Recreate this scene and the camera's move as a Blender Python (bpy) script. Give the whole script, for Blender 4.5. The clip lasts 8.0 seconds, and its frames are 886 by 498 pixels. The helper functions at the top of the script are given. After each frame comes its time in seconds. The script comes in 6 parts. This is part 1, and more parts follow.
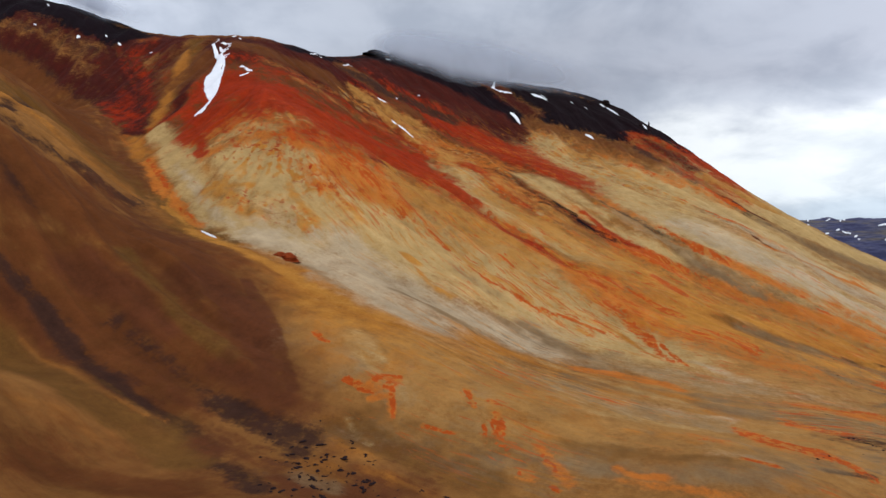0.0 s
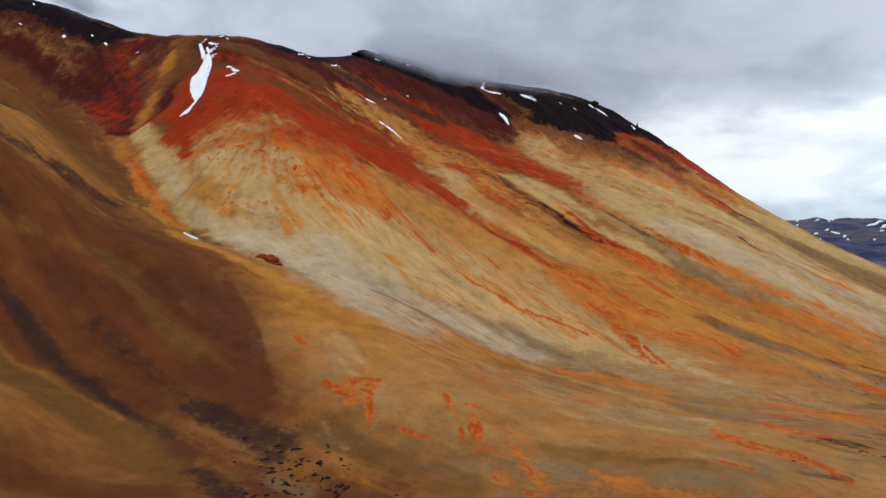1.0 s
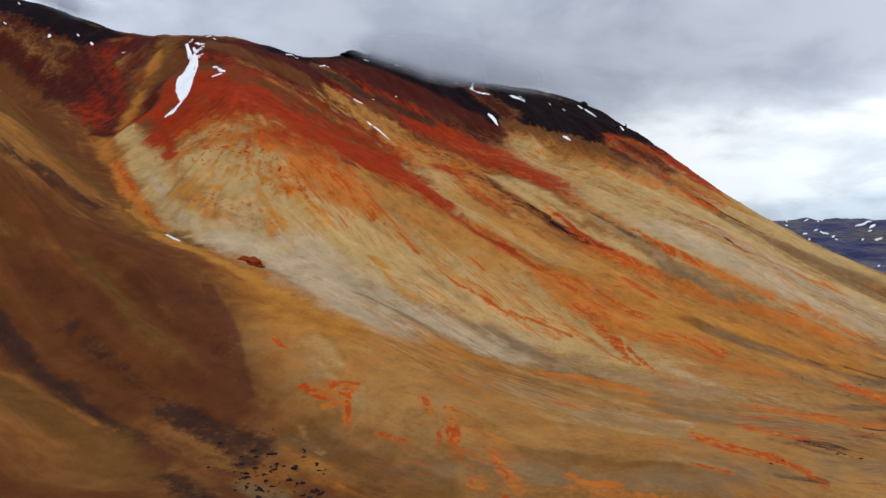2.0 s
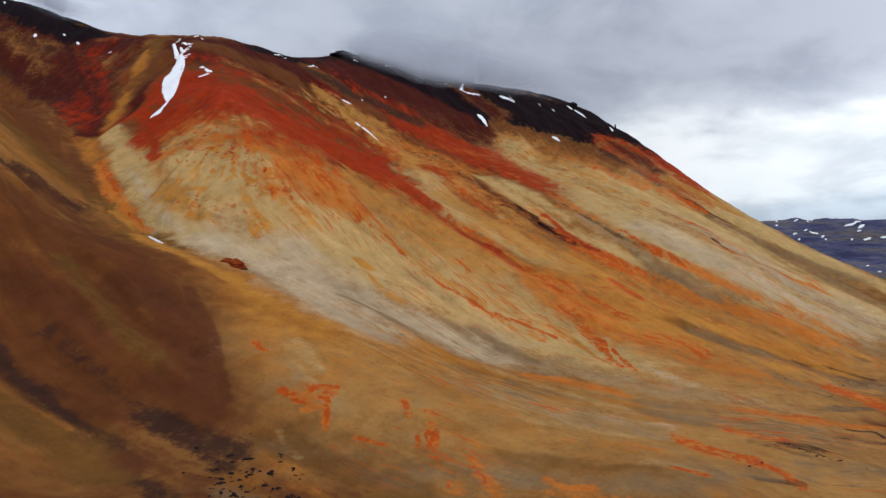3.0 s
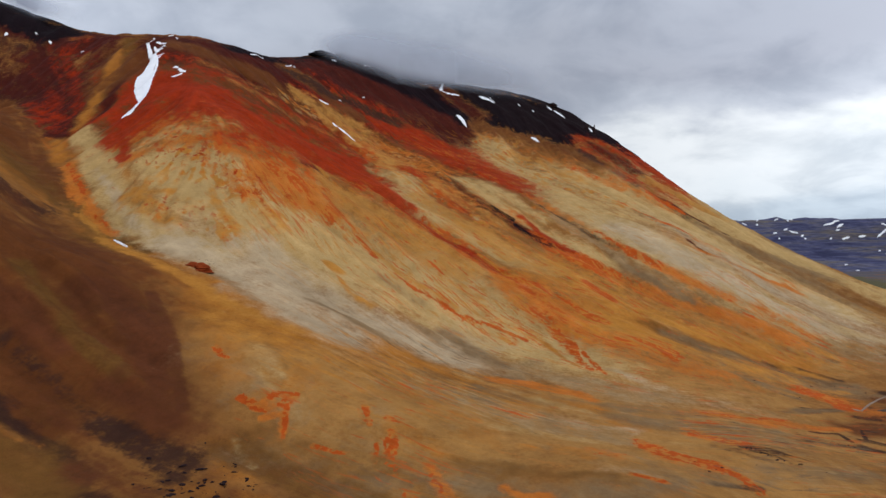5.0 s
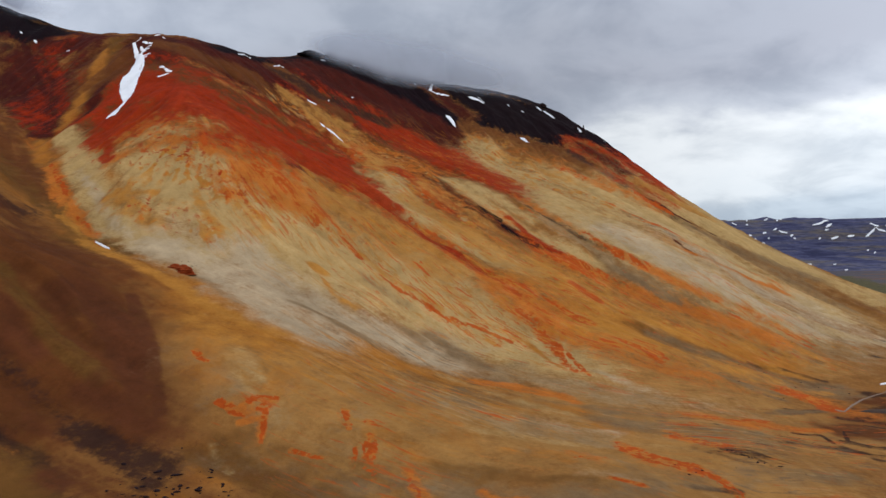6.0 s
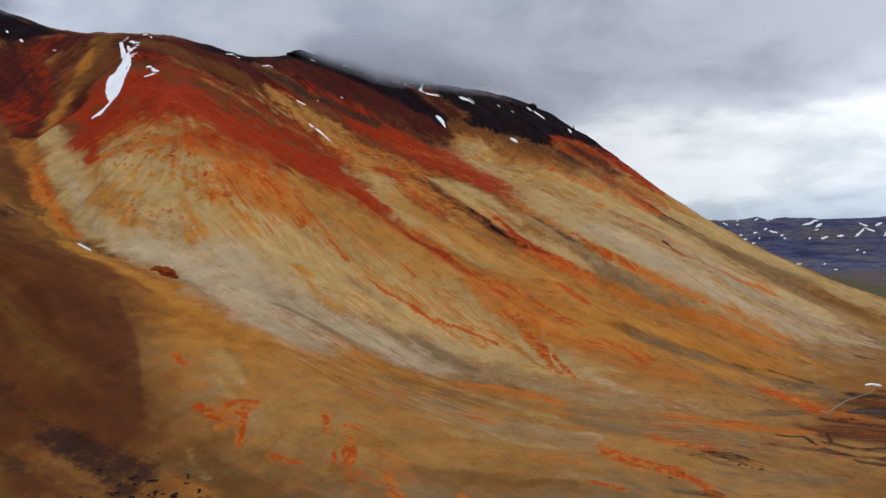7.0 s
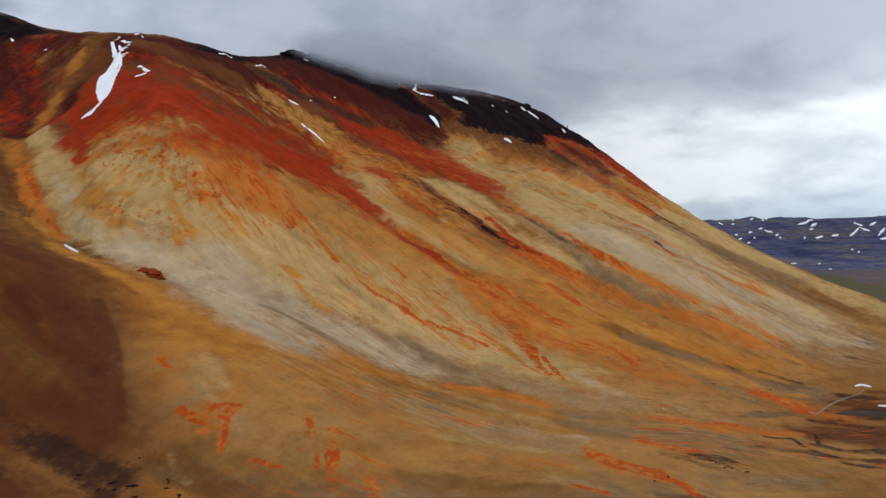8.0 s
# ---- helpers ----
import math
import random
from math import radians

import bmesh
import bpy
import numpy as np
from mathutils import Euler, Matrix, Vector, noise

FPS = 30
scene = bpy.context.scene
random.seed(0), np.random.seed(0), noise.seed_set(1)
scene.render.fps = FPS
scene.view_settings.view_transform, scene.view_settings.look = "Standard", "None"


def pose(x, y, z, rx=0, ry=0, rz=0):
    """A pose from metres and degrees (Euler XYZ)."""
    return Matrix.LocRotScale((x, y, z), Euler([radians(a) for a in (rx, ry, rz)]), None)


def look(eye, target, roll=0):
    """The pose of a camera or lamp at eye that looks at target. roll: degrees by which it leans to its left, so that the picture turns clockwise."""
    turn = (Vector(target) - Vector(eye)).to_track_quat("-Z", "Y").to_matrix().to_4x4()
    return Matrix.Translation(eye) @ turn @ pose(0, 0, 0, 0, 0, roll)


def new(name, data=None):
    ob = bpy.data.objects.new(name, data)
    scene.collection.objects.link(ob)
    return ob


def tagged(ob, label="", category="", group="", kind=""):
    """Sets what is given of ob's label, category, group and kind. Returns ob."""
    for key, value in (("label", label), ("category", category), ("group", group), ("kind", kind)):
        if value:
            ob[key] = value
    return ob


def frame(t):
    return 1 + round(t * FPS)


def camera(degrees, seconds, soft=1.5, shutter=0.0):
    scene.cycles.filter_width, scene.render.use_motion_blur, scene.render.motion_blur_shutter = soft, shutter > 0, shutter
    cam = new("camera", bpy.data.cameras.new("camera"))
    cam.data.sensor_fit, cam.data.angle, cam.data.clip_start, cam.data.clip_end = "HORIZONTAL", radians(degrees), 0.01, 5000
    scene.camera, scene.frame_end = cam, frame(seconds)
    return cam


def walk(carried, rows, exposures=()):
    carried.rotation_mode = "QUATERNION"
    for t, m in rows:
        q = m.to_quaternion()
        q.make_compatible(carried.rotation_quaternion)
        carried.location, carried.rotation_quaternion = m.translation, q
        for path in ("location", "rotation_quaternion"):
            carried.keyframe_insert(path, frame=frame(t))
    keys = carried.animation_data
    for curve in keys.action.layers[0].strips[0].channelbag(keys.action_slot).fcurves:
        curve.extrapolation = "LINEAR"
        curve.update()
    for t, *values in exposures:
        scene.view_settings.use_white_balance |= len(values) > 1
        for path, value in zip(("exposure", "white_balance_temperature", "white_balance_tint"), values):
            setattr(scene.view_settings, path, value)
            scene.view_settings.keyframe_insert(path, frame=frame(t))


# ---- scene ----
cam = camera(66.0, 8.0)
EYE = 140.0   # the first eye stands this far over the valley floor
ROWS = [
    (0.0, 0.00, 0.00, 0.00, 90.000, 0.000, 0.000),
    (0.5, 4.11, 0.53, 0.74, 89.996, 0.022, -0.303),
    (1.0, 8.10, 1.11, 1.48, 90.000, 0.039, -0.627),
    (1.5, 11.99, 1.73, 2.23, 90.007, 0.057, -0.953),
    (3.0, 23.14, 3.82, 4.51, 90.007, 0.128, -1.876),
    (3.5, 26.71, 4.57, 5.28, 89.998, 0.158, -2.170),
    (4.0, 30.23, 5.34, 6.06, 89.985, 0.190, -2.465),
    (4.5, 33.70, 6.13, 6.83, 89.971, 0.221, -2.768),
    (6.0, 43.94, 8.53, 9.18, 89.933, 0.299, -3.734),
    (6.5, 47.33, 9.33, 9.96, 89.922, 0.316, -4.048),
    (7.0, 50.72, 10.13, 10.74, 89.909, 0.330, -4.325),
    (7.5, 54.12, 10.91, 11.53, 89.890, 0.341, -4.526),
    (8.0, 57.55, 11.67, 12.31, 89.857, 0.354, -4.603),
]
walk(cam, [(t, pose(x, y, EYE + z, rx, ry, rz)) for t, x, y, z, rx, ry, rz in ROWS], [(0.0, 0.11), (4.0, -0.01), (8.0, -0.11)])

# ---- light: an overcast day, broad soft sun behind the cloud deck ----
SUN_ELEVATION, SUN_AZIMUTH = radians(52), radians(150)   # azimuth from the view's direction (y), clockwise
sun = new("sun", bpy.data.lights.new("sun", "SUN"))
sun.data.energy, sun.data.angle, sun.data.color = 1.15, radians(20), (1.0, 0.96, 0.9)
sun.matrix_world = look((0, 0, 0), (-math.sin(SUN_AZIMUTH) * math.cos(SUN_ELEVATION), -math.cos(SUN_AZIMUTH) * math.cos(SUN_ELEVATION), -math.sin(SUN_ELEVATION)))
world = bpy.data.worlds.new("sky")
scene.world = world
world.use_nodes = True
nt = world.node_tree
nt.nodes.clear()


def node(tree, kind, **settings):
    made = tree.nodes.new(kind)
    for key, value in settings.items():
        if key == "op":
            made.operation = value
        else:
            made.inputs[key].default_value = value
    return made


def math_node(tree, op, a, b=None, c=None, clamp=False):
    made = tree.nodes.new("ShaderNodeMath")
    made.operation, made.use_clamp = op, clamp
    for k, v in enumerate((a, b, c)):
        if v is None:
            continue
        if isinstance(v, (int, float)):
            made.inputs[k].default_value = v
        else:
            tree.links.new(v, made.inputs[k])
    return made.outputs[0]


def mix_node(tree, fac, a, b, blend="MIX"):
    made = tree.nodes.new("ShaderNodeMix")
    made.data_type, made.blend_type = "RGBA", blend
    for k, v in ((0, fac), (6, a), (7, b)):
        if isinstance(v, (int, float)):
            made.inputs[k].default_value = v
        elif isinstance(v, tuple):
            made.inputs[k].default_value = (*v, 1)
        else:
            tree.links.new(v, made.inputs[k])
    return made.outputs[2]


def noise_node(tree, vector, scale, detail=4.0, rough=0.55, distortion=0.0):
    made = tree.nodes.new("ShaderNodeTexNoise")
    made.inputs["Scale"].default_value, made.inputs["Detail"].default_value = scale, detail
    made.inputs["Roughness"].default_value, made.inputs["Distortion"].default_value = rough, distortion
    tree.links.new(vector, made.inputs["Vector"])
    return made.outputs["Fac"]


def ramp_node(tree, fac, stops):
    made = tree.nodes.new("ShaderNodeValToRGB")
    ramp = made.color_ramp
    ramp.interpolation = "EASE"
    while len(ramp.elements) < len(stops):
        ramp.elements.new(0.5)
    for element, (place, colour) in zip(ramp.elements, stops):
        element.position, element.color = place, (*colour, 1)
    tree.links.new(fac, made.inputs[0])
    return made.outputs[0]


coord = nt.nodes.new("ShaderNodeTexCoord")
split = nt.nodes.new("ShaderNodeSeparateXYZ")
nt.links.new(coord.outputs["Generated"], split.inputs[0])
# the cloud deck: a grey ceiling that thins to bright cloud low in the east, hazier at the rim
flat = nt.nodes.new("ShaderNodeCombineXYZ")
rise = math_node(nt, "ADD", split.outputs[2], 0.34)
nt.links.new(math_node(nt, "DIVIDE", split.outputs[0], rise), flat.inputs[0])
nt.links.new(math_node(nt, "DIVIDE", split.outputs[1], rise), flat.inputs[1])
puffs = noise_node(nt, flat.outputs[0], 1.5, 6.0, 0.52, 0.4)
wisps = noise_node(nt, flat.outputs[0], 5.0, 5.0, 0.55, 0.2)
lift = math_node(nt, "MULTIPLY_ADD", split.outputs[0], -0.13, split.outputs[2])
lift = math_node(nt, "MULTIPLY_ADD", math_node(nt, "SUBTRACT", puffs, 0.5), 0.20, lift)
lift = math_node(nt, "MULTIPLY_ADD", math_node(nt, "SUBTRACT", wisps, 0.5), 0.05, lift)
deck = ramp_node(nt, math_node(nt, "MULTIPLY_ADD", lift, 2.0, 0.2, clamp=True), [
    (0.0, (0.42, 0.50, 0.60)), (0.17, (0.50, 0.58, 0.67)), (0.27, (0.70, 0.755, 0.81)), (0.41, (0.79, 0.83, 0.87)),
    (0.485, (0.52, 0.56, 0.64)), (0.58, (0.43, 0.46, 0.54)), (0.67, (0.44, 0.475, 0.56)), (0.85, (0.54, 0.59, 0.69))])
tufts = noise_node(nt, flat.outputs[0], 3.6, 5.0, 0.55, 0.3)
deck = mix_node(nt, 1.0, deck, ramp_node(nt, tufts, [(0.32, (0.80, 0.82, 0.85)), (0.60, (1.06, 1.06, 1.06))]), "MULTIPLY")
# the deck is thickest straight over the mountain and thins towards both sides
side = math_node(nt, "SUBTRACT", split.outputs[0], 0.0)
thin = math_node(nt, "MULTIPLY_ADD", math_node(nt, "MULTIPLY", side, side), 1.3, 0.90)
bright = nt.nodes.new("ShaderNodeCombineColor")
for channel in range(3):
    nt.links.new(math_node(nt, "MINIMUM", thin, 1.32), bright.inputs[channel])
deck = mix_node(nt, 1.0, deck, bright.outputs[0], "MULTIPLY")
sky = nt.nodes.new("ShaderNodeTexSky")
sky.sky_type, sky.sun_disc, sky.sun_elevation, sky.sun_rotation = "NISHITA", False, SUN_ELEVATION, SUN_AZIMUTH
clear = nt.nodes.new("ShaderNodeBackground")
clear.inputs["Strength"].default_value = 0.1
nt.links.new(sky.outputs[0], clear.inputs["Color"])
cloudy = nt.nodes.new("ShaderNodeBackground")
nt.links.new(deck, cloudy.inputs["Color"])
blend = nt.nodes.new("ShaderNodeMixShader")
blend.inputs[0].default_value = 0.96
nt.links.new(clear.outputs[0], blend.inputs[1])
nt.links.new(cloudy.outputs[0], blend.inputs[2])
nt.links.new(blend.outputs[0], nt.nodes.new("ShaderNodeOutputWorld").inputs[0])


# ---- materials ----
def srgb(r, g, b):
    return tuple((c / 255 / 12.92 if c <= 10 else ((c / 255 + 0.055) / 1.055) ** 2.4) for c in (r, g, b))


def fresh(name, rough=0.9):
    mat = bpy.data.materials.new(name)
    mat.use_nodes = True
    shader = mat.node_tree.nodes["Principled BSDF"]
    shader.inputs["Roughness"].default_value = rough
    shader.inputs["Specular IOR Level"].default_value = 0.04
    return mat, mat.node_tree, shader


def position(tree, stretch=(1, 1, 1)):
    made = tree.nodes.new("ShaderNodeMapping")
    tree.links.new(tree.nodes.new("ShaderNodeNewGeometry").outputs["Position"], made.inputs["Vector"])
    made.inputs["Scale"].default_value = stretch
    return made.outputs[0]


def bumped(tree, shader, height, distance, strength=0.6):
    bump = tree.nodes.new("ShaderNodeBump")
    bump.inputs["Distance"].default_value, bump.inputs["Strength"].default_value = distance, strength
    tree.links.new(height, bump.inputs["Height"])
    tree.links.new(bump.outputs[0], shader.inputs["Normal"])


# mineral colours in the order in which they lie over one another: light, dark, raggedness of the edge
MINERALS = (
    ("tan", srgb(174, 128, 71), srgb(146, 103, 54)),
    ("silt", srgb(158, 130, 92), srgb(132, 106, 74)),
    ("gold", srgb(176, 115, 47), srgb(148, 90, 34)),
    ("brown", srgb(103, 57, 28), srgb(79, 42, 22)),
    ("umber", srgb(65, 41, 32), srgb(43, 29, 25)),
    ("olive", srgb(112, 76, 35), srgb(86, 57, 27)),
    ("chestnut", srgb(98, 54, 31), srgb(74, 41, 25)),
    ("cream", srgb(188, 160, 110), srgb(166, 132, 78)),
    ("ash", srgb(182, 162, 132), srgb(166, 145, 115)),
    ("slate", srgb(134, 107, 75), srgb(108, 85, 59)),
    ("ochre", srgb(186, 130, 56), srgb(158, 101, 40)),
    ("maroon", srgb(82, 29, 20), srgb(46, 20, 18)),
    ("orange", srgb(192, 112, 43), srgb(164, 88, 32)),
    ("red", srgb(166, 50, 17), srgb(116, 30, 10)),
    ("rust", srgb(188, 84, 28), srgb(144, 54, 17)),
    ("buff", srgb(184, 134, 68), srgb(152, 102, 48)),
    ("black", srgb(26, 16, 21), srgb(15, 10, 14)),
    ("plain", srgb(92, 90, 94), srgb(70, 72, 84)),
    ("moss", srgb(100, 92, 58), srgb(72, 70, 50)),
)


# fine dust that lies in soft washes; the rest breaks up into clots
WASHES = ("tan", "silt", "gold", "cream", "ash", "slate", "ochre", "buff", "brown", "chestnut", "olive")


def scree_material():
    mat, tree, shader = fresh("scree")
    where = position(tree)
    grit = noise_node(tree, where, 0.35, 5.0, 0.65)
    lumps = noise_node(tree, where, 0.06, 4.0, 0.6)
    dust = noise_node(tree, where, 1.6, 3.0, 0.6)
    clots = noise_node(tree, where, 0.11, 6.0, 0.68, 0.8)

    def field(kind):
        made = tree.nodes.new("ShaderNodeAttribute")
        made.attribute_name = kind
        return made.outputs["Fac"]

    streak, broad = field("streak"), field("broad")
    # thin runs of finer and coarser grit: steeply down the long slope, slanting over the low ground
    steep, low_lined, level = field("steep"), field("lined"), field("level")

    def drawn_out(stretch, scale, detail, shift):
        fields = []
        for bearing_down, weight in ((-52, steep), (-31, low_lined), (6, level)):
            drawn = tree.nodes.new("ShaderNodeMapping")
            drawn.vector_type = "TEXTURE"
            drawn.inputs["Location"].default_value = (310.0 * shift, 170.0 * shift, 0)
            drawn.inputs["Rotation"].default_value = (0, 0, radians(bearing_down))
            drawn.inputs["Scale"].default_value = (stretch, 1.0, 1000.0)
            tree.links.new(where, drawn.inputs["Vector"])
            made = noise_node(tree, drawn.outputs[0], scale, detail, 0.62, 1.0)
            fields.append(math_node(tree, "MULTIPLY", math_node(tree, "SUBTRACT", made, 0.5), weight))
        return math_node(tree, "ADD", math_node(tree, "ADD", fields[0], fields[1]), fields[2])

    runs = drawn_out(10.0, 0.30, 4.0, 0)
    sheets = noise_node(tree, position(tree, (0.3, 1.0, 1.0)), 0.02, 5.0, 0.6)
    patchy = math_node(tree, "MULTIPLY_ADD", math_node(tree, "SUBTRACT", sheets, 0.5), 5.0, 0.6, clamp=True)
    runs = math_node(tree, "MULTIPLY", runs, patchy)
    shade = math_node(tree, "MULTIPLY_ADD", math_node(tree, "SUBTRACT", grit, 0.5), 1.1, streak, clamp=True)
    colour = mix_node(tree, shade, srgb(116, 76, 38), srgb(152, 104, 53))
    for kind, light, dark in MINERALS:
        edge = math_node(tree, "MULTIPLY_ADD", math_node(tree, "SUBTRACT", grit, 0.5), 1.2 if kind == "rust" else 0.5 if kind in WASHES else 0.9, field(kind))
        edge = math_node(tree, "MULTIPLY_ADD", math_node(tree, "SUBTRACT", clots, 0.5), 0.45 if kind in WASHES else 0.85, edge)
        edge = math_node(tree, "MULTIPLY_ADD", runs, 0.3 if kind == "rust" else 0.6, edge)
        edge = math_node(tree, "MULTIPLY_ADD", math_node(tree, "SUBTRACT", lumps, 0.5), 0.35, edge)
        rangee = tree.nodes.new("ShaderNodeMapRange")
        rangee.interpolation_type = "SMOOTHSTEP"
        crisp = kind in ("rust", "black")
        rangee.inputs["From Min"].default_value, rangee.inputs["From Max"].default_value = (0.25, 0.75) if crisp else (0.06, 0.94) if kind in WASHES else (0.16, 0.84)
        tree.links.new(edge, rangee.inputs["Value"])
        keep = math_node(tree, "MULTIPLY", math_node(tree, "MULTIPLY", rangee.outputs[0], 0.99 if kind in ("black", "maroon") else 0.93), math_node(tree, "GREATER_THAN", field(kind), 0.01))
        colour = mix_node(tree, keep, colour, mix_node(tree, shade, dark, light))
    # short thin runs of rust, pale dust and grey grit drawn out down the low slopes
    for k, (zone, tone, low, most) in enumerate((("silty", srgb(104, 86, 66), 0.54, 0.6), ("pale", srgb(186, 160, 116), 0.55, 0.35), ("golden", srgb(176, 114, 42), 0.55, 0.8), ("rusty", srgb(172, 80, 32), 0.575, 1.0), ("sooty", srgb(58, 42, 34), 0.61, 0.75))):
        thread = math_node(tree, "ADD", drawn_out(8.0, 0.24, 5.0, k + 1), 0.5)
        thread = math_node(tree, "MULTIPLY_ADD", math_node(tree, "SUBTRACT", sheets, 0.5), 0.25, thread)
        cut = tree.nodes.new("ShaderNodeMapRange")
        cut.interpolation_type = "SMOOTHSTEP"
        cut.inputs["From Min"].default_value, cut.inputs["From Max"].default_value = low, low + 0.06
        tree.links.new(thread, cut.inputs["Value"])
        keep = math_node(tree, "MULTIPLY", cut.outputs[0], math_node(tree, "MULTIPLY", field(zone), most), clamp=True)
        colour = mix_node(tree, keep, colour, tone)
    value = math_node(tree, "MULTIPLY_ADD", math_node(tree, "SUBTRACT", lumps, 0.5), 0.5, 1.0)
    value = math_node(tree, "MULTIPLY_ADD", math_node(tree, "SUBTRACT", dust, 0.5), 0.55, value)
    value = math_node(tree, "MULTIPLY_ADD", runs, 0.4, value)
    value = math_node(tree, "MULTIPLY_ADD", math_node(tree, "SUBTRACT", sheets, 0.5), 0.3, value)
    value = math_node(tree, "MULTIPLY_ADD", math_node(tree, "SUBTRACT", broad, 0.5), 0.35, value)
    value = math_node(tree, "MULTIPLY_ADD", math_node(tree, "SUBTRACT", streak, 0.5), 0.35, value)
    tint = tree.nodes.new("ShaderNodeHueSaturation")
    tree.links.new(value, tint.inputs["Value"])
    tree.links.new(colour, tint.inputs["Color"])
    tree.links.new(tint.outputs[0], shader.inputs["Base Color"])
    bumped(tree, shader, math_node(tree, "MULTIPLY_ADD", dust, 0.4, grit), 0.8)
    return mat


def snow_material():
    mat, tree, shader = fresh("old_snow", 0.6)
    where = position(tree)
    soil = noise_node(tree, where, 0.12, 5.0, 0.6)
    crust = noise_node(tree, where, 0.9, 4.0, 0.6)
    tree.links.new(ramp_node(tree, soil, [(0.30, (0.90, 0.92, 0.96)), (0.62, (0.84, 0.87, 0.92)), (0.80, (0.60, 0.56, 0.54))]), shader.inputs["Base Color"])
    bumped(tree, shader, crust, 0.3)
    return mat


def stream_material():
    mat, tree, shader = fresh("shallow_water", 0.35)
    where = position(tree)
    tree.links.new(ramp_node(tree, noise_node(tree, where, 0.5, 4.0), [(0.3, srgb(132, 104, 78)), (0.7, srgb(104, 80, 58))]), shader.inputs["Base Color"])
    shader.inputs["Specular IOR Level"].default_value = 0.08
    bumped(tree, shader, noise_node(tree, where, 1.4, 3.0), 0.1)
    return mat


def pond_material():
    mat, tree, shader = fresh("peaty_water", 0.55)
    where = position(tree)
    tree.links.new(ramp_node(tree, noise_node(tree, where, 0.1, 4.0), [(0.35, srgb(52, 38, 30)), (0.7, srgb(70, 50, 34))]), shader.inputs["Base Color"])
    bumped(tree, shader, noise_node(tree, where, 1.1, 3.0), 0.05)
    return mat


def rock_material(name, light, dark):
    mat, tree, shader = fresh(name, 0.85)
    where = position(tree)
    coarse, fine = noise_node(tree, where, 0.5, 5.0, 0.6), noise_node(tree, where, 3.0, 4.0, 0.6)
    tree.links.new(mix_node(tree, coarse, dark, light), shader.inputs["Base Color"])
    bumped(tree, shader, math_node(tree, "MULTIPLY_ADD", fine, 0.3, coarse), 0.5, 0.8)
    return mat


def hazed_moor_material():
    mat, tree, shader = fresh("hazed_far_moor", 0.95)
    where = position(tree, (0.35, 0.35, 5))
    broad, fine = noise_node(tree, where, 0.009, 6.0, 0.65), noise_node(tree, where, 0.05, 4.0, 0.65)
    # the blue of distant haze is painted into these ground colours
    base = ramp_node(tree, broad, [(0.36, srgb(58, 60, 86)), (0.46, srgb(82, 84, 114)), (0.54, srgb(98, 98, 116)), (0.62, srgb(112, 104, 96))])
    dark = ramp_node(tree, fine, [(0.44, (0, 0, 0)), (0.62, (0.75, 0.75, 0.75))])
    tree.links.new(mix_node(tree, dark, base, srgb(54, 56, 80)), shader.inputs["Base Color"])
    bumped(tree, shader, fine, 20.0)
    return mat


def cloud_material():
    mat, tree, shader = fresh("cloud", 1.0)
    where = position(tree)
    billow = noise_node(tree, where, 0.006, 3.0, 0.45)
    made = tree.nodes.new("ShaderNodeAttribute")
    made.attribute_name = "body"
    shader.inputs["Base Color"].default_value = (0.40, 0.435, 0.51, 1)
    shader.inputs["Specular IOR Level"].default_value = 0
    ragged = math_node(tree, "MULTIPLY_ADD", math_node(tree, "SUBTRACT", billow, 0.5), 0.9, 0.95)
    tree.links.new(math_node(tree, "MULTIPLY", ragged, made.outputs["Fac"], clamp=True), shader.inputs["Alpha"])
    return mat


# ---- relief of the land ----
# broad swells on a 420 m lattice, then shoulders and hollows on a fan of spurs; all are smooth rounded humps
BROAD = np.array([
    423, 20, -57, 29, -9, -8,
    -90, 46, 235, -135, 80, -8,
    567, -47, -637, 349, -124, -12,
    -973, 685, 642, -24, 574, 42,
    -974, 877, 692, 339, -71, 473,
    319, 35, 85, 212, 302, -224,
], float)
FINE = np.array([
    45, -42, 10, -15, -5, 0, 24, 0,
    -61, -9, -9, -7, 17, -2, -2, 21,
    24, 41, -13, 34, -10, 27, 1, -3,
    171, -7, 20, 18, 13, -27, 21, -18,
    146, -37, 82, 69, 0, 49, -29, -39,
    346, -91, 312, 106, 80, -125, 64, -39,
    -237, -109, 258, 33, 58, -17, -69, -27,
    499, 88, -92, -199, -4, -156, -249, -63,
    1495, 421, -1083, -150, -373, 299, -241, -353,
], float)


def humps():
    for k in range(36):
        yield BROAD[k], -1050 + 420 * (k % 6), 50 + 430 * (k // 6), 300.0, 300.0
    for k in range(72):
        y = 300 * 1.24 ** (k // 8)
        yield FINE[k], (-0.72 + 0.2 * (k % 8)) * y, y, 0.17 * y, 0.19 * y
    # the saddle behind the spur's crest and the rounding of its face
    yield from ((32, -405, 735, 58, 58), (22, -490, 770, 55, 60), (8, -205, 530, 36, 36), (-12, -262, 480, 38, 38), (-8, -235, 430, 34, 34))


def base_height(x, y):
    h = np.zeros_like(x)
    for amp, cx, cy, sx, sy in humps():
        h += amp * np.exp(-0.5 * (((x - cx) / sx) ** 2 + ((y - cy) / sy) ** 2))
    # the valley floor holds the land up from below
    return 0.5 * (h + np.sqrt(h * h + 60.0))


# ---- noise and fall lines ----
TABLE = np.random.RandomState(7).rand(512, 512).astype(np.float32)


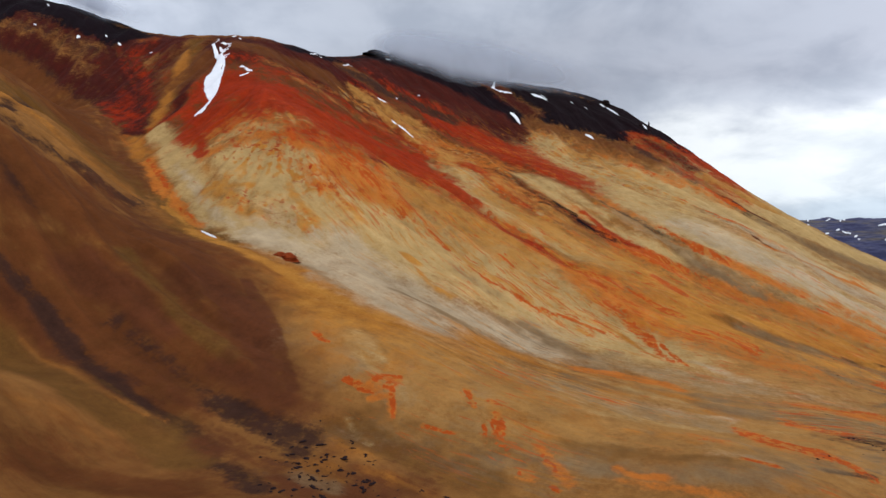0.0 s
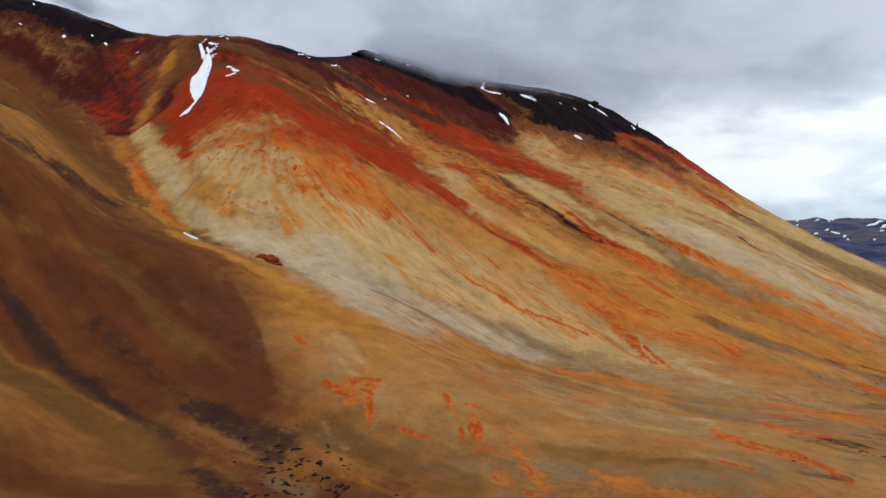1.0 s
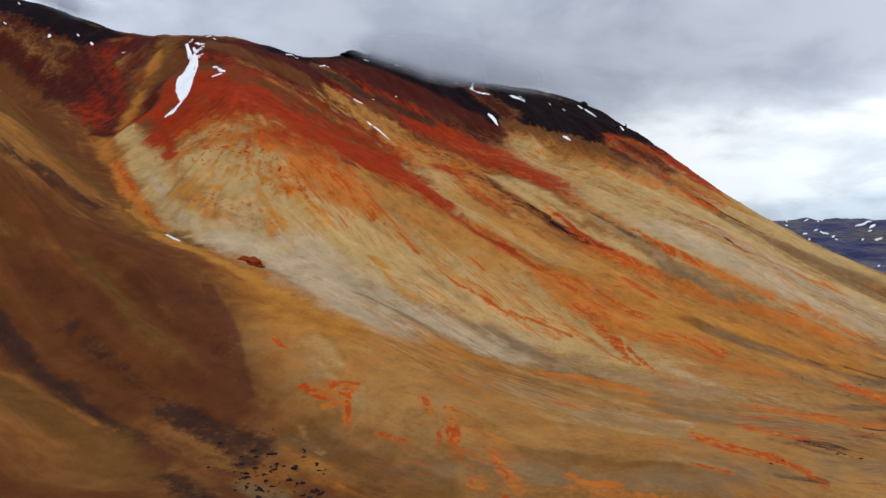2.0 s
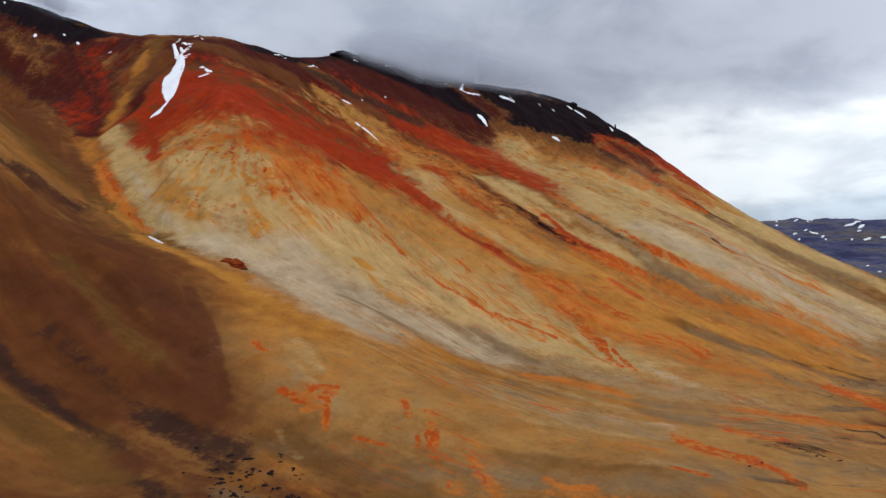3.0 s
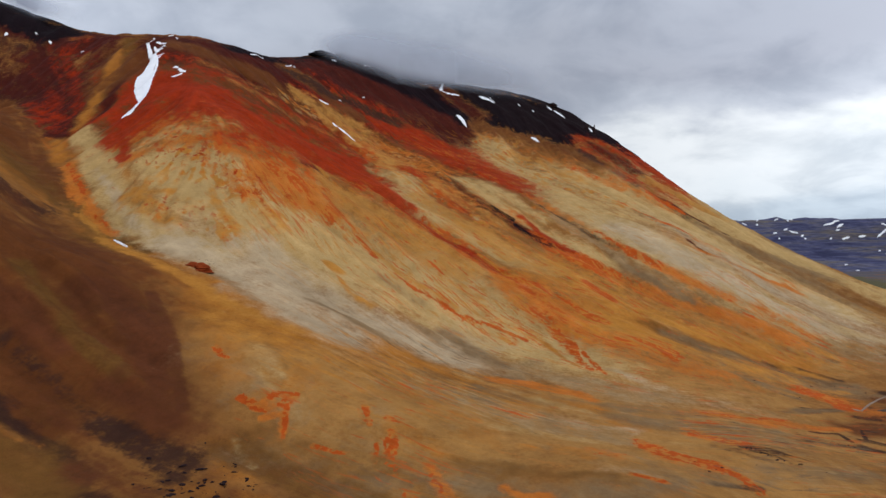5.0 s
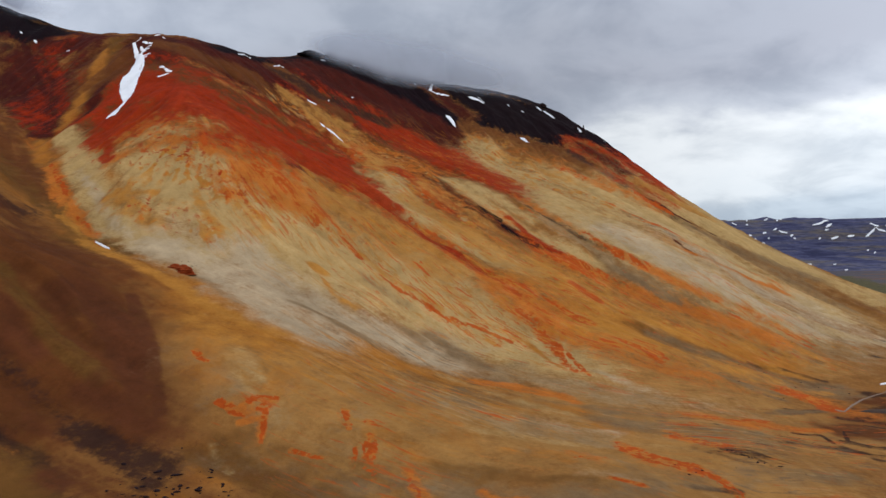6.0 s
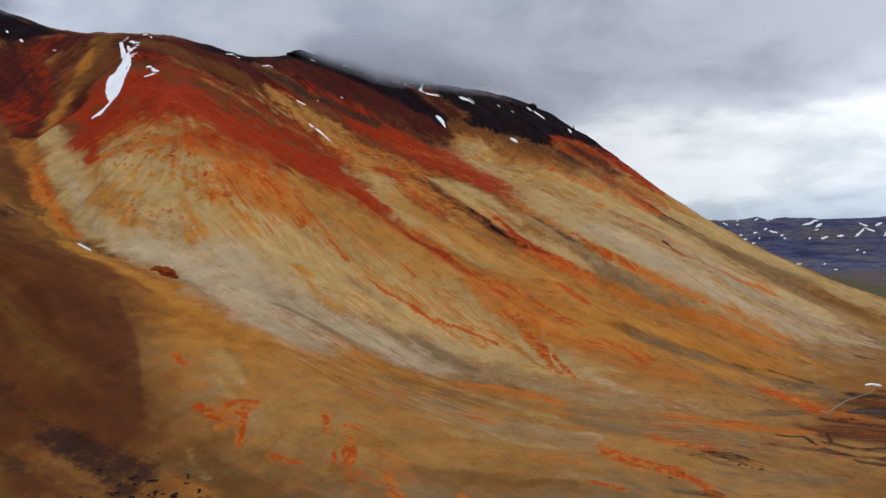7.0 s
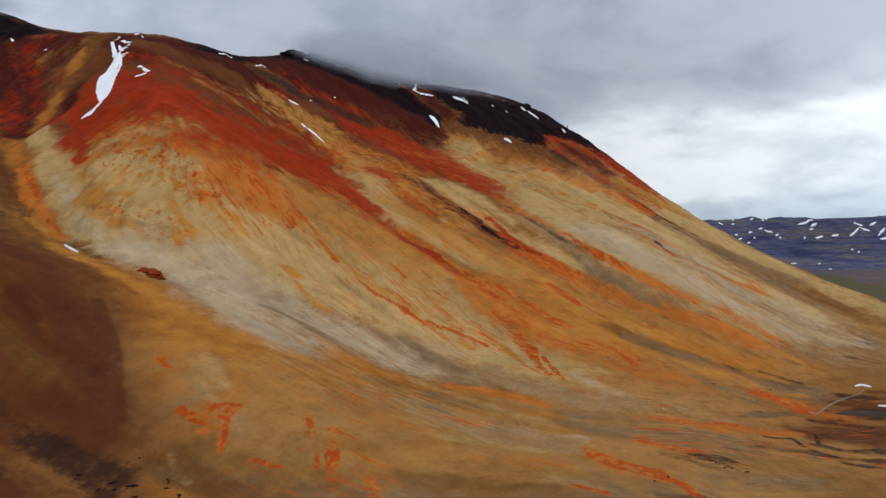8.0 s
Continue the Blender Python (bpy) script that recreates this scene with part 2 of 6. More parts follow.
def value_noise(x, y, size, seed=0):
    """Smooth noise, -1 to 1, with lumps about size metres across."""
    u, v = x / size + 37.3 * seed, y / size + 91.7 * seed
    i, j = np.floor(u).astype(np.int32), np.floor(v).astype(np.int32)
    a, b = (u - i).astype(np.float32), (v - j).astype(np.float32)
    a, b = a * a * (3 - 2 * a), b * b * (3 - 2 * b)
    i0, i1, j0, j1 = i & 511, (i + 1) & 511, j & 511, (j + 1) & 511
    low = TABLE[i0, j0] * (1 - a) + TABLE[i1, j0] * a
    high = TABLE[i0, j1] * (1 - a) + TABLE[i1, j1] * a
    return (low * (1 - b) + high * b) * 2 - 1


def fbm(x, y, size, octaves=4, seed=0):
    total, amp, norm = 0.0, 1.0, 0.0
    for k in range(octaves):
        total = total + amp * value_noise(x, y, size / 2 ** k, seed + 3 * k)
        norm += amp
        amp *= 0.55
    return total / norm


CELL = 5.0
RX, RY = np.arange(-1600, 1800, CELL), np.arange(-500, 2800, CELL)
HEIGHTS = base_height(*np.meshgrid(RX, RY))
GY, GX = np.gradient(HEIGHTS, CELL)


def softened(grid, cells):
    """A running mean over cells each way, twice."""
    for axis in (0, 1, 0, 1):
        total = np.cumsum(np.concatenate([np.repeat(grid.take([0], axis), cells, axis), grid, np.repeat(grid.take([-1], axis), cells, axis)], axis), axis)
        far, near = np.arange(2 * cells, 2 * cells + grid.shape[axis]), np.arange(0, grid.shape[axis])
        grid = (total.take(far, axis) - total.take(near, axis)) / (2 * cells)
    return grid


GX, GY = softened(GX, 7), softened(GY, 7)
STEEP = np.sqrt(GX ** 2 + GY ** 2) + 1e-6


def lookup(grid, x, y):
    i = np.clip(((x - RX[0]) / CELL + 0.5).astype(np.int64), 0, len(RX) - 1)
    j = np.clip(((y - RY[0]) / CELL + 0.5).astype(np.int64), 0, len(RY) - 1)
    return grid[j, i]


# scree runs down the fall lines; on the low spur and the apron the banding slants across them, down the valley
GRIDX, GRIDY = np.meshgrid(RX, RY)
LOW = 0.85 * np.clip((720 - GRIDY) / 160, 0, 1) * np.clip((800 - GRIDX) / 300, 0, 1)
VALLEY = np.radians(-28 + 42 * np.clip((GRIDX - 110) / 200, 0, 1))
DX = -GX / STEEP * (1 - LOW) + np.cos(VALLEY) * LOW
DY = -GY / STEEP * (1 - LOW) + np.sin(VALLEY) * LOW
LENGTH = np.hypot(DX, DY) + 1e-6
DX, DY = (DX / LENGTH).astype(np.float32), (DY / LENGTH).astype(np.float32)


def streaks(x, y, sizes, length, steps):
    """Noise smeared along the fall lines, as water and sliding scree smear it: one field for each size."""
    sums = [np.zeros_like(x) for _ in sizes]
    for sign in (1, -1):
        px, py = x.copy(), y.copy()
        for k in range(steps):
            weight = 1 - k / steps
            for s, (size, seed) in zip(sums, sizes):
                s += weight * value_noise(px, py, size, seed)
            px, py = px + sign * length * lookup(DX, px, py), py + sign * length * lookup(DY, px, py)
    return [s / (np.std(s) + 1e-9) for s in sums]


# ---- the ground: one sheet to the horizon, finest where the mountainside is ----
FRONT = 880
bearing = np.radians(np.concatenate([np.linspace(-36, 42, FRONT), np.linspace(42, 324, 70)[1:-1]]))
reach = np.concatenate([np.linspace(0.05, 225, 25), np.geomspace(225, 1900, 840)[1:], np.geomspace(1900, 4950, 90)[1:]])
NB, NR = len(bearing), len(reach)
VX = (reach[:, None] * np.sin(bearing)[None, :]).ravel()
VY = (reach[:, None] * np.cos(bearing)[None, :]).ravel()
VX, VY = VX.astype(np.float32), VY.astype(np.float32)
SLOPE = lookup(STEEP, VX, VY)
SLOPE = np.where((np.abs(VX) < 1590) & (VY > -490) & (VY < 2790), SLOPE, 0)
ON = np.clip((SLOPE - 0.08) / 0.25, 0, 1)
THREAD_ST, = streaks(VX, VY, ((3.0, 9),), 1.6, 9)
FINE_ST, MID_ST, WIDE_ST, RUST_ST, PALE_ST, GREY_ST = streaks(VX, VY, ((2.8, 1), (7.0, 2), (22.0, 3), (4.2, 5), (5.0, 6), (6.5, 8)), 4.0, 14)
FALLX, FALLY = lookup(DX, VX, VY), lookup(DY, VX, VY)


def smooth(a, b, v):
    q = np.clip((v - a) / (b - a), 0, 1)
    return q * q * (3 - 2 * q)


# where the colours lie, seen from a place shifted up or down the fall line: tongues of scree
shift = (0.8 * FINE_ST + 1.8 * MID_ST + 4 * WIDE_ST) * (1 - 0.75 * lookup(LOW, VX, VY))
WX = VX - FALLX * shift * ON + 5 * fbm(VX, VY, 26, 3, 11) - FALLY * 0.7 * FINE_ST
WY = VY - FALLY * shift * ON + 5 * fbm(VX, VY, 26, 3, 17) + FALLX * 0.7 * FINE_ST
MASKS = {}
# the combing comes and goes over the slope
COMBED = smooth(-0.35, 0.45, fbm(VX, VY, 90, 3, 29)).astype(np.float32)
GRAIN = 0.95 * fbm(VX, VY, 18, 5, 23) + (0.1 * FINE_ST + 0.1 * MID_ST) * ON * COMBED


SOFT = {"red": 1.45, "orange": 1.45, "maroon": 1.4, "cream": 1.45, "ash": 1.5, "gold": 1.4, "ochre": 1.3, "tan": 1.4, "slate": 1.3, "chestnut": 1.6}


ORDER = [kind for kind, _, _ in MINERALS]


def stain(kind, points, w0, w1=None, rag=0.55, gain=1.0, soft=None, over=False):
    """A run of mineral colour along points of the plan, w0 to w1 metres to each side, with ragged edges.

    With over it buries the minerals that would else lie on top of it."""
    w1 = w0 if w1 is None else w1
    soft = soft or SOFT.get(kind, 1.0)
    mask = MASKS.setdefault(kind, np.zeros(len(VX), np.float32))
    pts = np.array(points, float)
    far = (1.8 + 0.9 * soft) * max(w0, w1) + 25
    near = np.nonzero((VX > pts[:, 0].min() - far) & (VX < pts[:, 0].max() + far) & (VY > pts[:, 1].min() - far) & (VY < pts[:, 1].max() + far))[0]
    # narrow threads keep a truer line than broad washes
    stray = min(1.0, 0.2 + 0.05 * max(w0, w1))
    x, y = VX[near] + stray * (WX[near] - VX[near]), VY[near] + stray * (WY[near] - VY[near])
    best = np.full(len(near), 9.0)
    legs = np.linalg.norm(np.diff(pts, axis=0), axis=1)
    run = np.concatenate([[0], np.cumsum(legs)]) / legs.sum()
    for k in range(len(pts) - 1):
        (ax, ay), (bx, by) = pts[k], pts[k + 1]
        t = np.clip(((x - ax) * (bx - ax) + (y - ay) * (by - ay)) / legs[k] ** 2, 0, 1)
        d = np.hypot(x - ax - t * (bx - ax), y - ay - t * (by - ay))
        best = np.minimum(best, d / (w0 + (w1 - w0) * (run[k] + t * (run[k + 1] - run[k]))))
    laid = gain * smooth(1.03 + 0.67 * soft, 1.03 - 0.68 * soft, best + rag * GRAIN[near])
    mask[near] = np.maximum(mask[near], laid)
    if over:
        for buried in ORDER[ORDER.index(kind) + 1:]:
            if buried in MASKS:
                MASKS[buried][near] *= 1 - laid


stain("maroon", ((-867, 1335), (-712, 1275), (-550, 1119), (-439, 965)), 152.3, 50.9)
stain("black", ((-972, 1441), (-829, 1383), (-718, 1367)), 91.8, 77.4, gain=1.0, rag=0.35)
stain("maroon", ((-911, 1352), (-790, 1318), (-658, 1273)), 160.7, 66.0, gain=0.8)
stain("black", ((-623, 1267), (-529, 1137), (-445, 998)), 17.2, 14.5, gain=0.35, soft=1.8)
stain("maroon", ((-604, 1341), (-529, 1293)), 58.1, 58.1)
stain("red", ((-598, 1315), (-536, 1201), (-486, 1075)), 38.2, 27.3, gain=0.5)
stain("red", ((-504, 1026), (-447, 970)), 15.1, 15.1, gain=0.7)
stain("orange", ((-439, 1229), (-438, 1145), (-427, 1049), (-407, 935), (-389, 867)), 9.5, 7.5, rag=0.7, gain=0.6, soft=1.3)
stain("red", ((-391, 987), (-365, 1017), (-347, 1051)), 35.2, 31.3, gain=0.9)
stain("gold", ((-446, 1242), (-440, 1152), (-429, 1053), (-409, 939), (-385, 858)), 14.3, 7.7, rag=0.4)
stain("gold", ((-864, 1298), (-755, 1259), (-592, 1127), (-444, 942), (-367, 829)), 12.7, 12.6, gain=0.3)
stain("brown", ((-560, 841), (-539, 899), (-482, 918), (-397, 850)), 57.6, 32.6, gain=0.7)
stain("olive", ((-519, 780), (-496, 827), (-458, 846), (-396, 819), (-313, 722), (-239, 635), (-190, 598)), 24.5, 14.3)
stain("umber", ((-395, 593), (-491, 808), (-473, 835), (-427, 814), (-379, 785), (-306, 692)), 8.5, 9.2)
stain("brown", ((-340, 511), (-306, 526), (-256, 530), (-198, 528)), 71.4, 70.2, soft=1.5)
stain("brown", ((-305, 437), (-244, 431), (-164, 394)), 47.5, 56.4, gain=0.95, rag=0.25, soft=1.5)
stain("brown", ((-264, 481), (-194, 465), (-123, 410), (-92, 367)), 34.2, 20.4, rag=0.2, soft=1.5)
stain("brown", ((-183, 262), (-151, 289), (-97, 271)), 83.2, 69.5, gain=0.6, rag=0.2, soft=1.5)
stain("brown", ((-171, 511), (-136, 467), (-113, 410)), 22.7, 17.8, rag=0.15, soft=1.5)
stain("chestnut", ((-326, 490), (-300, 501), (-271, 489)), 14.7, 14.2, gain=0.75, soft=1.8)
stain("gold", ((-321, 562), (-292, 530), (-256, 504), (-218, 483)), 7.2, 5.6, rag=0.9, gain=0.7)
stain("gold", ((-257, 490), (-209, 474), (-168, 446), (-119, 407)), 6.7, 4.9, gain=0.6)
stain("gold", ((-230, 535), (-187, 497), (-142, 447)), 5.9, 3.9, gain=0.6)
stain("chestnut", ((-297, 440), (-264, 429), (-224, 408), (-183, 379), (-147, 361), (-106, 336), (-81, 313)), 6.6, 9.6, soft=1.7, gain=1.00, rag=0.3)
stain("chestnut", ((-122, 394), (-86, 356), (-69, 330)), 15.5, 13.3, rag=0.3, gain=0.94, soft=2.0)
stain("chestnut", ((-91, 313), (-53, 290), (-20, 288)), 24.8, 27.7, rag=0.7, gain=0.88, soft=1.5)
stain("tan", ((-268, 393), (-203, 354), (-162, 347), (-123, 329)), 21.1, 24.0, gain=0.35, rag=0.3, soft=1.6)
stain("gold", ((-179, 364), (-161, 358), (-141, 354)), 2.0, 2.1, gain=0.8)
stain("olive", ((-74, 316), (-48, 303)), 5.9, 5.9, rag=0.9, gain=0.7)
stain("gold", ((-37, 316), (-21, 311), (-6, 304)), 3.9, 4.7, rag=0.9, gain=0.7)
stain("gold", ((-192, 604), (-140, 559), (-96, 521), (-42, 487), (23, 504)), 14.6, 32.3)
stain("gold", ((-112, 515), (-81, 459), (-66, 416)), 16.1, 12.1, gain=0.7)
stain("tan", ((-83, 451), (-42, 413), (5, 390), (51, 377)), 24.9, 46.3, gain=0.8)
stain("tan", ((-22, 417), (31, 399), (84, 383)), 45.3, 51.2, gain=0.8)
stain("cream", ((-57, 447), (-35, 414), (-21, 380)), 5.4, 4.1, gain=0.36, rag=1.2)
stain("olive", ((-53, 352), (-17, 333), (22, 313)), 11.8, 13.7, gain=0.75)
stain("slate", ((-42, 355), (-12, 338), (20, 322)), 8.8, 10.0, gain=0.2)
stain("slate", ((41, 340), (79, 324), (118, 306), (153, 300)), 8.2, 13.2, gain=0.55)
stain("cream", ((70, 394), (110, 396), (150, 390)), 6.8, 7.8, gain=0.4, rag=0.9)
stain("rust", ((-56, 393), (-44, 384), (-38, 393)), 3.4, 3.4, rag=1.1, gain=1.0)
stain("rust", ((-42, 383), (-30, 390)), 4.4, 4.4, rag=1.1, gain=1.0)
stain("orange", ((-40, 375), (-29, 379), (-27, 358)), 2.8, 2.5, rag=1.1, gain=0.68)
stain("rust", ((-29, 384), (-26, 359)), 1.5, 1.5, rag=1.1, gain=1.0)
stain("rust", ((-83, 444), (-79, 437), (-73, 432)), 2.2, 2.5, rag=1.1, gain=1.0)
stain("rust", ((10, 389), (15, 376)), 1.6, 1.6, rag=1.0, gain=1.0)
stain("orange", ((26, 381), (34, 378)), 4.8, 4.8, rag=1.0, gain=0.68)
stain("rust", ((27, 362), (28, 348), (28, 335)), 2.4, 2.7, rag=0.9, gain=1.0)
stain("orange", ((20, 351), (21, 337)), 1.4, 1.4, rag=1.0, gain=0.68)
stain("rust", ((-4, 353), (5, 349)), 2.2, 2.2, rag=1.0, gain=1.0)
stain("orange", ((50, 333), (53, 321), (57, 311)), 4.0, 4.1, rag=0.9, gain=0.68)
stain("rust", ((48, 333), (51, 323)), 1.6, 1.6, rag=1.0, gain=0.8)
stain("orange", ((34, 316), (42, 312)), 2.1, 2.1, gain=0.68)
stain("rust", ((49, 308), (51, 304)), 1.9, 1.9, gain=1.0)
stain("orange", ((80, 308), (102, 296), (123, 287)), 4.4, 4.8, rag=1.0, gain=0.6)
stain("rust", ((174, 394), (188, 375), (204, 354), (210, 336)), 5.3, 5.1, gain=1.0)
stain("orange", ((174, 384), (186, 365), (203, 343)), 9.9, 9.4, gain=0.6)
stain("orange", ((141, 327), (154, 321)), 3.4, 3.4, gain=0.68)
stain("rust", ((141, 362), (156, 366)), 3.9, 3.9, gain=0.8)
stain("orange", ((90, 504), (118, 489), (125, 481)), 5.6, 6.1, gain=0.8)
stain("orange", ((151, 512), (166, 484)), 7.2, 7.2, gain=0.9)
stain("gold", ((114, 460), (128, 447)), 7.2, 7.2, gain=0.68)
stain("gold", ((176, 444), (183, 421)), 6.3, 6.3, gain=0.68)
stain("slate", ((90, 482), (130, 468), (180, 467), (239, 470)), 9.9, 13.9, gain=0.7)
stain("ash", ((119, 543), (174, 532), (224, 505), (307, 518)), 18.1, 20.8, gain=0.45, rag=0.8)
stain("slate", ((171, 446), (221, 429), (271, 418)), 15.6, 18.6, gain=0.6)
stain("slate", ((116, 476), (162, 473)), 8.7, 8.7, gain=0.8)
stain("orange", ((245, 476), (283, 473), (320, 487)), 9.5, 10.3, gain=0.9)
stain("rust", ((213, 428), (222, 414), (234, 406)), 4.7, 5.2, gain=1.0)
stain("rust", ((395, 614), (406, 596), (408, 561)), 11.1, 12.2, gain=1.0)
stain("orange", ((388, 610), (414, 575), (423, 543)), 19.3, 18.3, gain=0.7)
stain("slate", ((346, 641), (410, 650), (461, 632)), 14.4, 15.3, gain=0.68)
stain("slate", ((347, 592), (371, 570)), 7.1, 7.1, gain=0.68)
stain("umber", ((321, 513), (402, 557)), 4.7, 4.7, gain=0.68)
stain("black", ((233, 396), (245, 389), (249, 372)), 4.7, 4.7, gain=0.55, rag=1.0)
stain("umber", ((291, 436), (344, 452)), 4.6, 4.6, gain=0.68)
stain("rust", ((240, 407), (249, 390)), 4.1, 4.1, gain=1.0)
stain("slate", ((231, 367), (263, 367), (296, 379)), 10.3, 10.5, gain=0.6)
stain("ash", ((136, 335), (167, 329)), 6.9, 6.9, gain=0.35, rag=0.9)
stain("orange", ((138, 370), (147, 356)), 7.1, 7.1, gain=0.5)
stain("umber", ((426, 555), (460, 560), (478, 538)), 14.9, 17.0, gain=0.68)
stain("brown", ((375, 493), (407, 488), (438, 478)), 20.1, 22.5, soft=1.5)
stain("umber", ((396, 532), (418, 523), (453, 507)), 5.8, 5.7, gain=0.68)
stain("umber", ((356, 465), (371, 455), (410, 454)), 5.0, 4.8, gain=0.68)
stain("umber", ((352, 430), (383, 420)), 4.6, 4.6, gain=0.68)
stain("brown", ((411, 526), (439, 490)), 18.1, 18.1, gain=0.8, soft=1.5)
stain("umber", ((644, 841), (726, 889), (799, 898)), 7.8, 9.3, gain=0.68)
stain("umber", ((906, 1125), (1342, 1546)), 6.2, 6.2)
stain("cream", ((-373, 912), (-272, 740), (-196, 650), (-129, 614)), 15.7, 31.7)
stain("cream", ((-230, 785), (-166, 708), (-100, 661), (-34, 656)), 28.9, 58.7)
stain("cream", ((-165, 759), (-89, 705), (-8, 696), (71, 681)), 37.6, 79.2)
stain("cream", ((-13, 678), (63, 659), (132, 624), (170, 579)), 66.1, 47.9)
stain("cream", ((-82, 745), (-14, 716), (55, 700), (118, 663), (164, 608)), 39.2, 40.4)
stain("gold", ((-229, 711), (-195, 667), (-170, 634)), 6.4, 7.9, gain=0.6)
stain("ash", ((-211, 657), (-155, 616), (-103, 585), (-44, 566), (7, 569), (68, 567)), 17.8, 43.7, gain=0.85)
stain("ash", ((54, 568), (90, 556), (119, 543)), 22.4, 24.8, gain=0.5)
stain("ochre", ((-337, 771), (-269, 671), (-221, 616), (-174, 577), (-139, 552), (-96, 519), (-54, 493), (-9, 491), (31, 505), (74, 511)), 5.6, 12.0, rag=0.35, gain=0.9)
stain("ash", ((-158, 673), (-112, 632), (-66, 599), (-11, 574), (56, 583)), 21.2, 44.3, gain=0.5, rag=0.8)
stain("slate", ((-29, 562), (2, 554), (30, 563)), 7.8, 11.5, gain=0.6)
stain("slate", ((42, 596), (78, 568), (122, 537)), 11.6, 17.5, gain=0.8)
stain("olive", ((-37, 659), (-26, 652)), 9.7, 9.7)
stain("brown", ((-326, 1113), (-144, 1210), (-4, 1271), (123, 1282)), 226.0, 242.6, rag=0.3, gain=0.9)
stain("brown", ((-193, 578), (-111, 472), (-72, 376)), 28.1, 19.0, gain=0.4, rag=0.2, soft=1.8)
stain("red", ((-329, 1063), (-211, 930), (-132, 918), (-60, 984), (4, 961)), 64.5, 101.2)
stain("red", ((-327, 889), (-314, 906), (-306, 939)), 54.1, 49.4, gain=0.9)
stain("orange", ((-299, 893), (-204, 810), (-132, 784), (-66, 772)), 30.8, 48.3, gain=0.8)
stain("orange", ((-228, 802), (-203, 757)), 9.1, 9.1, rag=1.0, gain=0.8)
stain("orange", ((-145, 782), (-79, 772), (-27, 751), (15, 740)), 19.8, 17.2, rag=0.8, gain=0.5)
stain("orange", ((-84, 822), (-29, 819), (22, 769), (56, 714)), 32.6, 14.1, gain=0.5)
stain("red", ((-147, 870), (-79, 925), (-18, 927), (12, 915)), 57.8, 43.2)
stain("rust", ((29, 690), (58, 664), (100, 632)), 3.7, 3.6)
stain("red", ((-60, 773), (-14, 751), (15, 719)), 4.7, 4.1, gain=0.8)
stain("orange", ((26, 692), (63, 659), (106, 626)), 8.3, 7.5, gain=0.8)
stain("gold", ((72, 751), (125, 700), (159, 652)), 16.7, 15.4, gain=0.6)
stain("rust", ((114, 657), (147, 624), (159, 607)), 3.2, 3.2, gain=0.9)
stain("red", ((0, 954), (47, 868), (80, 840), (110, 800), (144, 763)), 17.6, 9.7, gain=0.7, rag=0.9)
stain("rust", ((0, 954), (47, 868), (80, 840), (110, 800), (144, 763)), 24.1, 16.6, gain=0.9, rag=0.8)
stain("orange", ((141, 758), (163, 717), (189, 679), (216, 645)), 17.2, 30.6)
stain("rust", ((155, 747), (183, 725), (206, 698), (223, 666)), 9.9, 6.1)
stain("rust", ((150, 740), (153, 697), (164, 670)), 3.1, 2.9)
stain("rust", ((172, 663), (176, 632), (185, 611), (188, 573)), 2.9, 2.4)
stain("rust", ((196, 591), (197, 558)), 2.7, 2.7, gain=1.0)
stain("orange", ((203, 654), (242, 614), (286, 590), (351, 610)), 26.6, 34.0, gain=0.55)
stain("rust", ((236, 677), (270, 645), (287, 613)), 5.2, 5.0, gain=0.9)
stain("umber", ((177, 527), (186, 521)), 1.6, 2.0, gain=0.68)
stain("maroon", ((-359, 1227), (-247, 1222), (-159, 1339), (-50, 1386)), 88.7, 106.4)
stain("brown", ((-289, 1150), (-201, 1192), (-128, 1249)), 52.8, 56.7, gain=0.6)
stain("maroon", ((-154, 1506), (-30, 1544), (85, 1559), (179, 1481)), 132.4, 120.1)
stain("black", ((-266, 1316), (-175, 1584), (-32, 1622), (90, 1661)), 53.2, 82.7)
stain("black", ((88, 1624), (239, 1642), (365, 1599), (405, 1573)), 130.3, 147.1)
stain("black", ((276, 1700), (406, 1659), (477, 1598)), 89.2, 69.2)
stain("black", ((-114, 1472), (-5, 1510), (109, 1536)), 26.1, 20.5, gain=0.6)
stain("red", ((-175, 1577), (-106, 1525), (-30, 1528)), 65.4, 60.3, gain=0.6)
stain("red", ((-75, 1419), (64, 1387), (153, 1273), (216, 1157)), 116.6, 77.6)
stain("red", ((21, 1604), (103, 1637), (136, 1556)), 36.1, 30.1, gain=0.6)
stain("gold", ((-153, 1287), (-99, 1272), (-45, 1247), (5, 1186)), 32.8, 36.8)
stain("tan", ((-186, 1290), (-145, 1308), (-26, 1357)), 21.5, 22.8, gain=0.5, rag=0.8)
stain("orange", ((-24, 1210), (67, 1075), (137, 1003), (204, 966)), 49.5, 34.1, gain=0.6, rag=0.9)
stain("red", ((5, 1165), (73, 1031), (128, 991)), 17.3, 15.4, gain=0.8)
stain("maroon", ((122, 1014), (166, 977), (214, 938), (238, 909)), 12.2, 13.0)
stain("black", ((144, 990), (176, 964)), 6.6, 6.6, gain=0.7)
stain("rust", ((188, 966), (234, 926), (284, 866), (327, 813)), 13.7, 10.8, gain=0.9)
stain("red", ((188, 966), (234, 926), (267, 883)), 8.1, 7.6, gain=0.6, rag=1.0)
stain("orange", ((238, 882), (307, 813), (377, 777), (452, 742)), 24.2, 25.6)
stain("rust", ((255, 892), (297, 843), (336, 787)), 9.1, 8.7)
stain("maroon", ((309, 818), (335, 801)), 3.7, 3.7)
stain("gold", ((224, 701), (291, 680), (364, 692), (424, 678)), 33.6, 35.7)
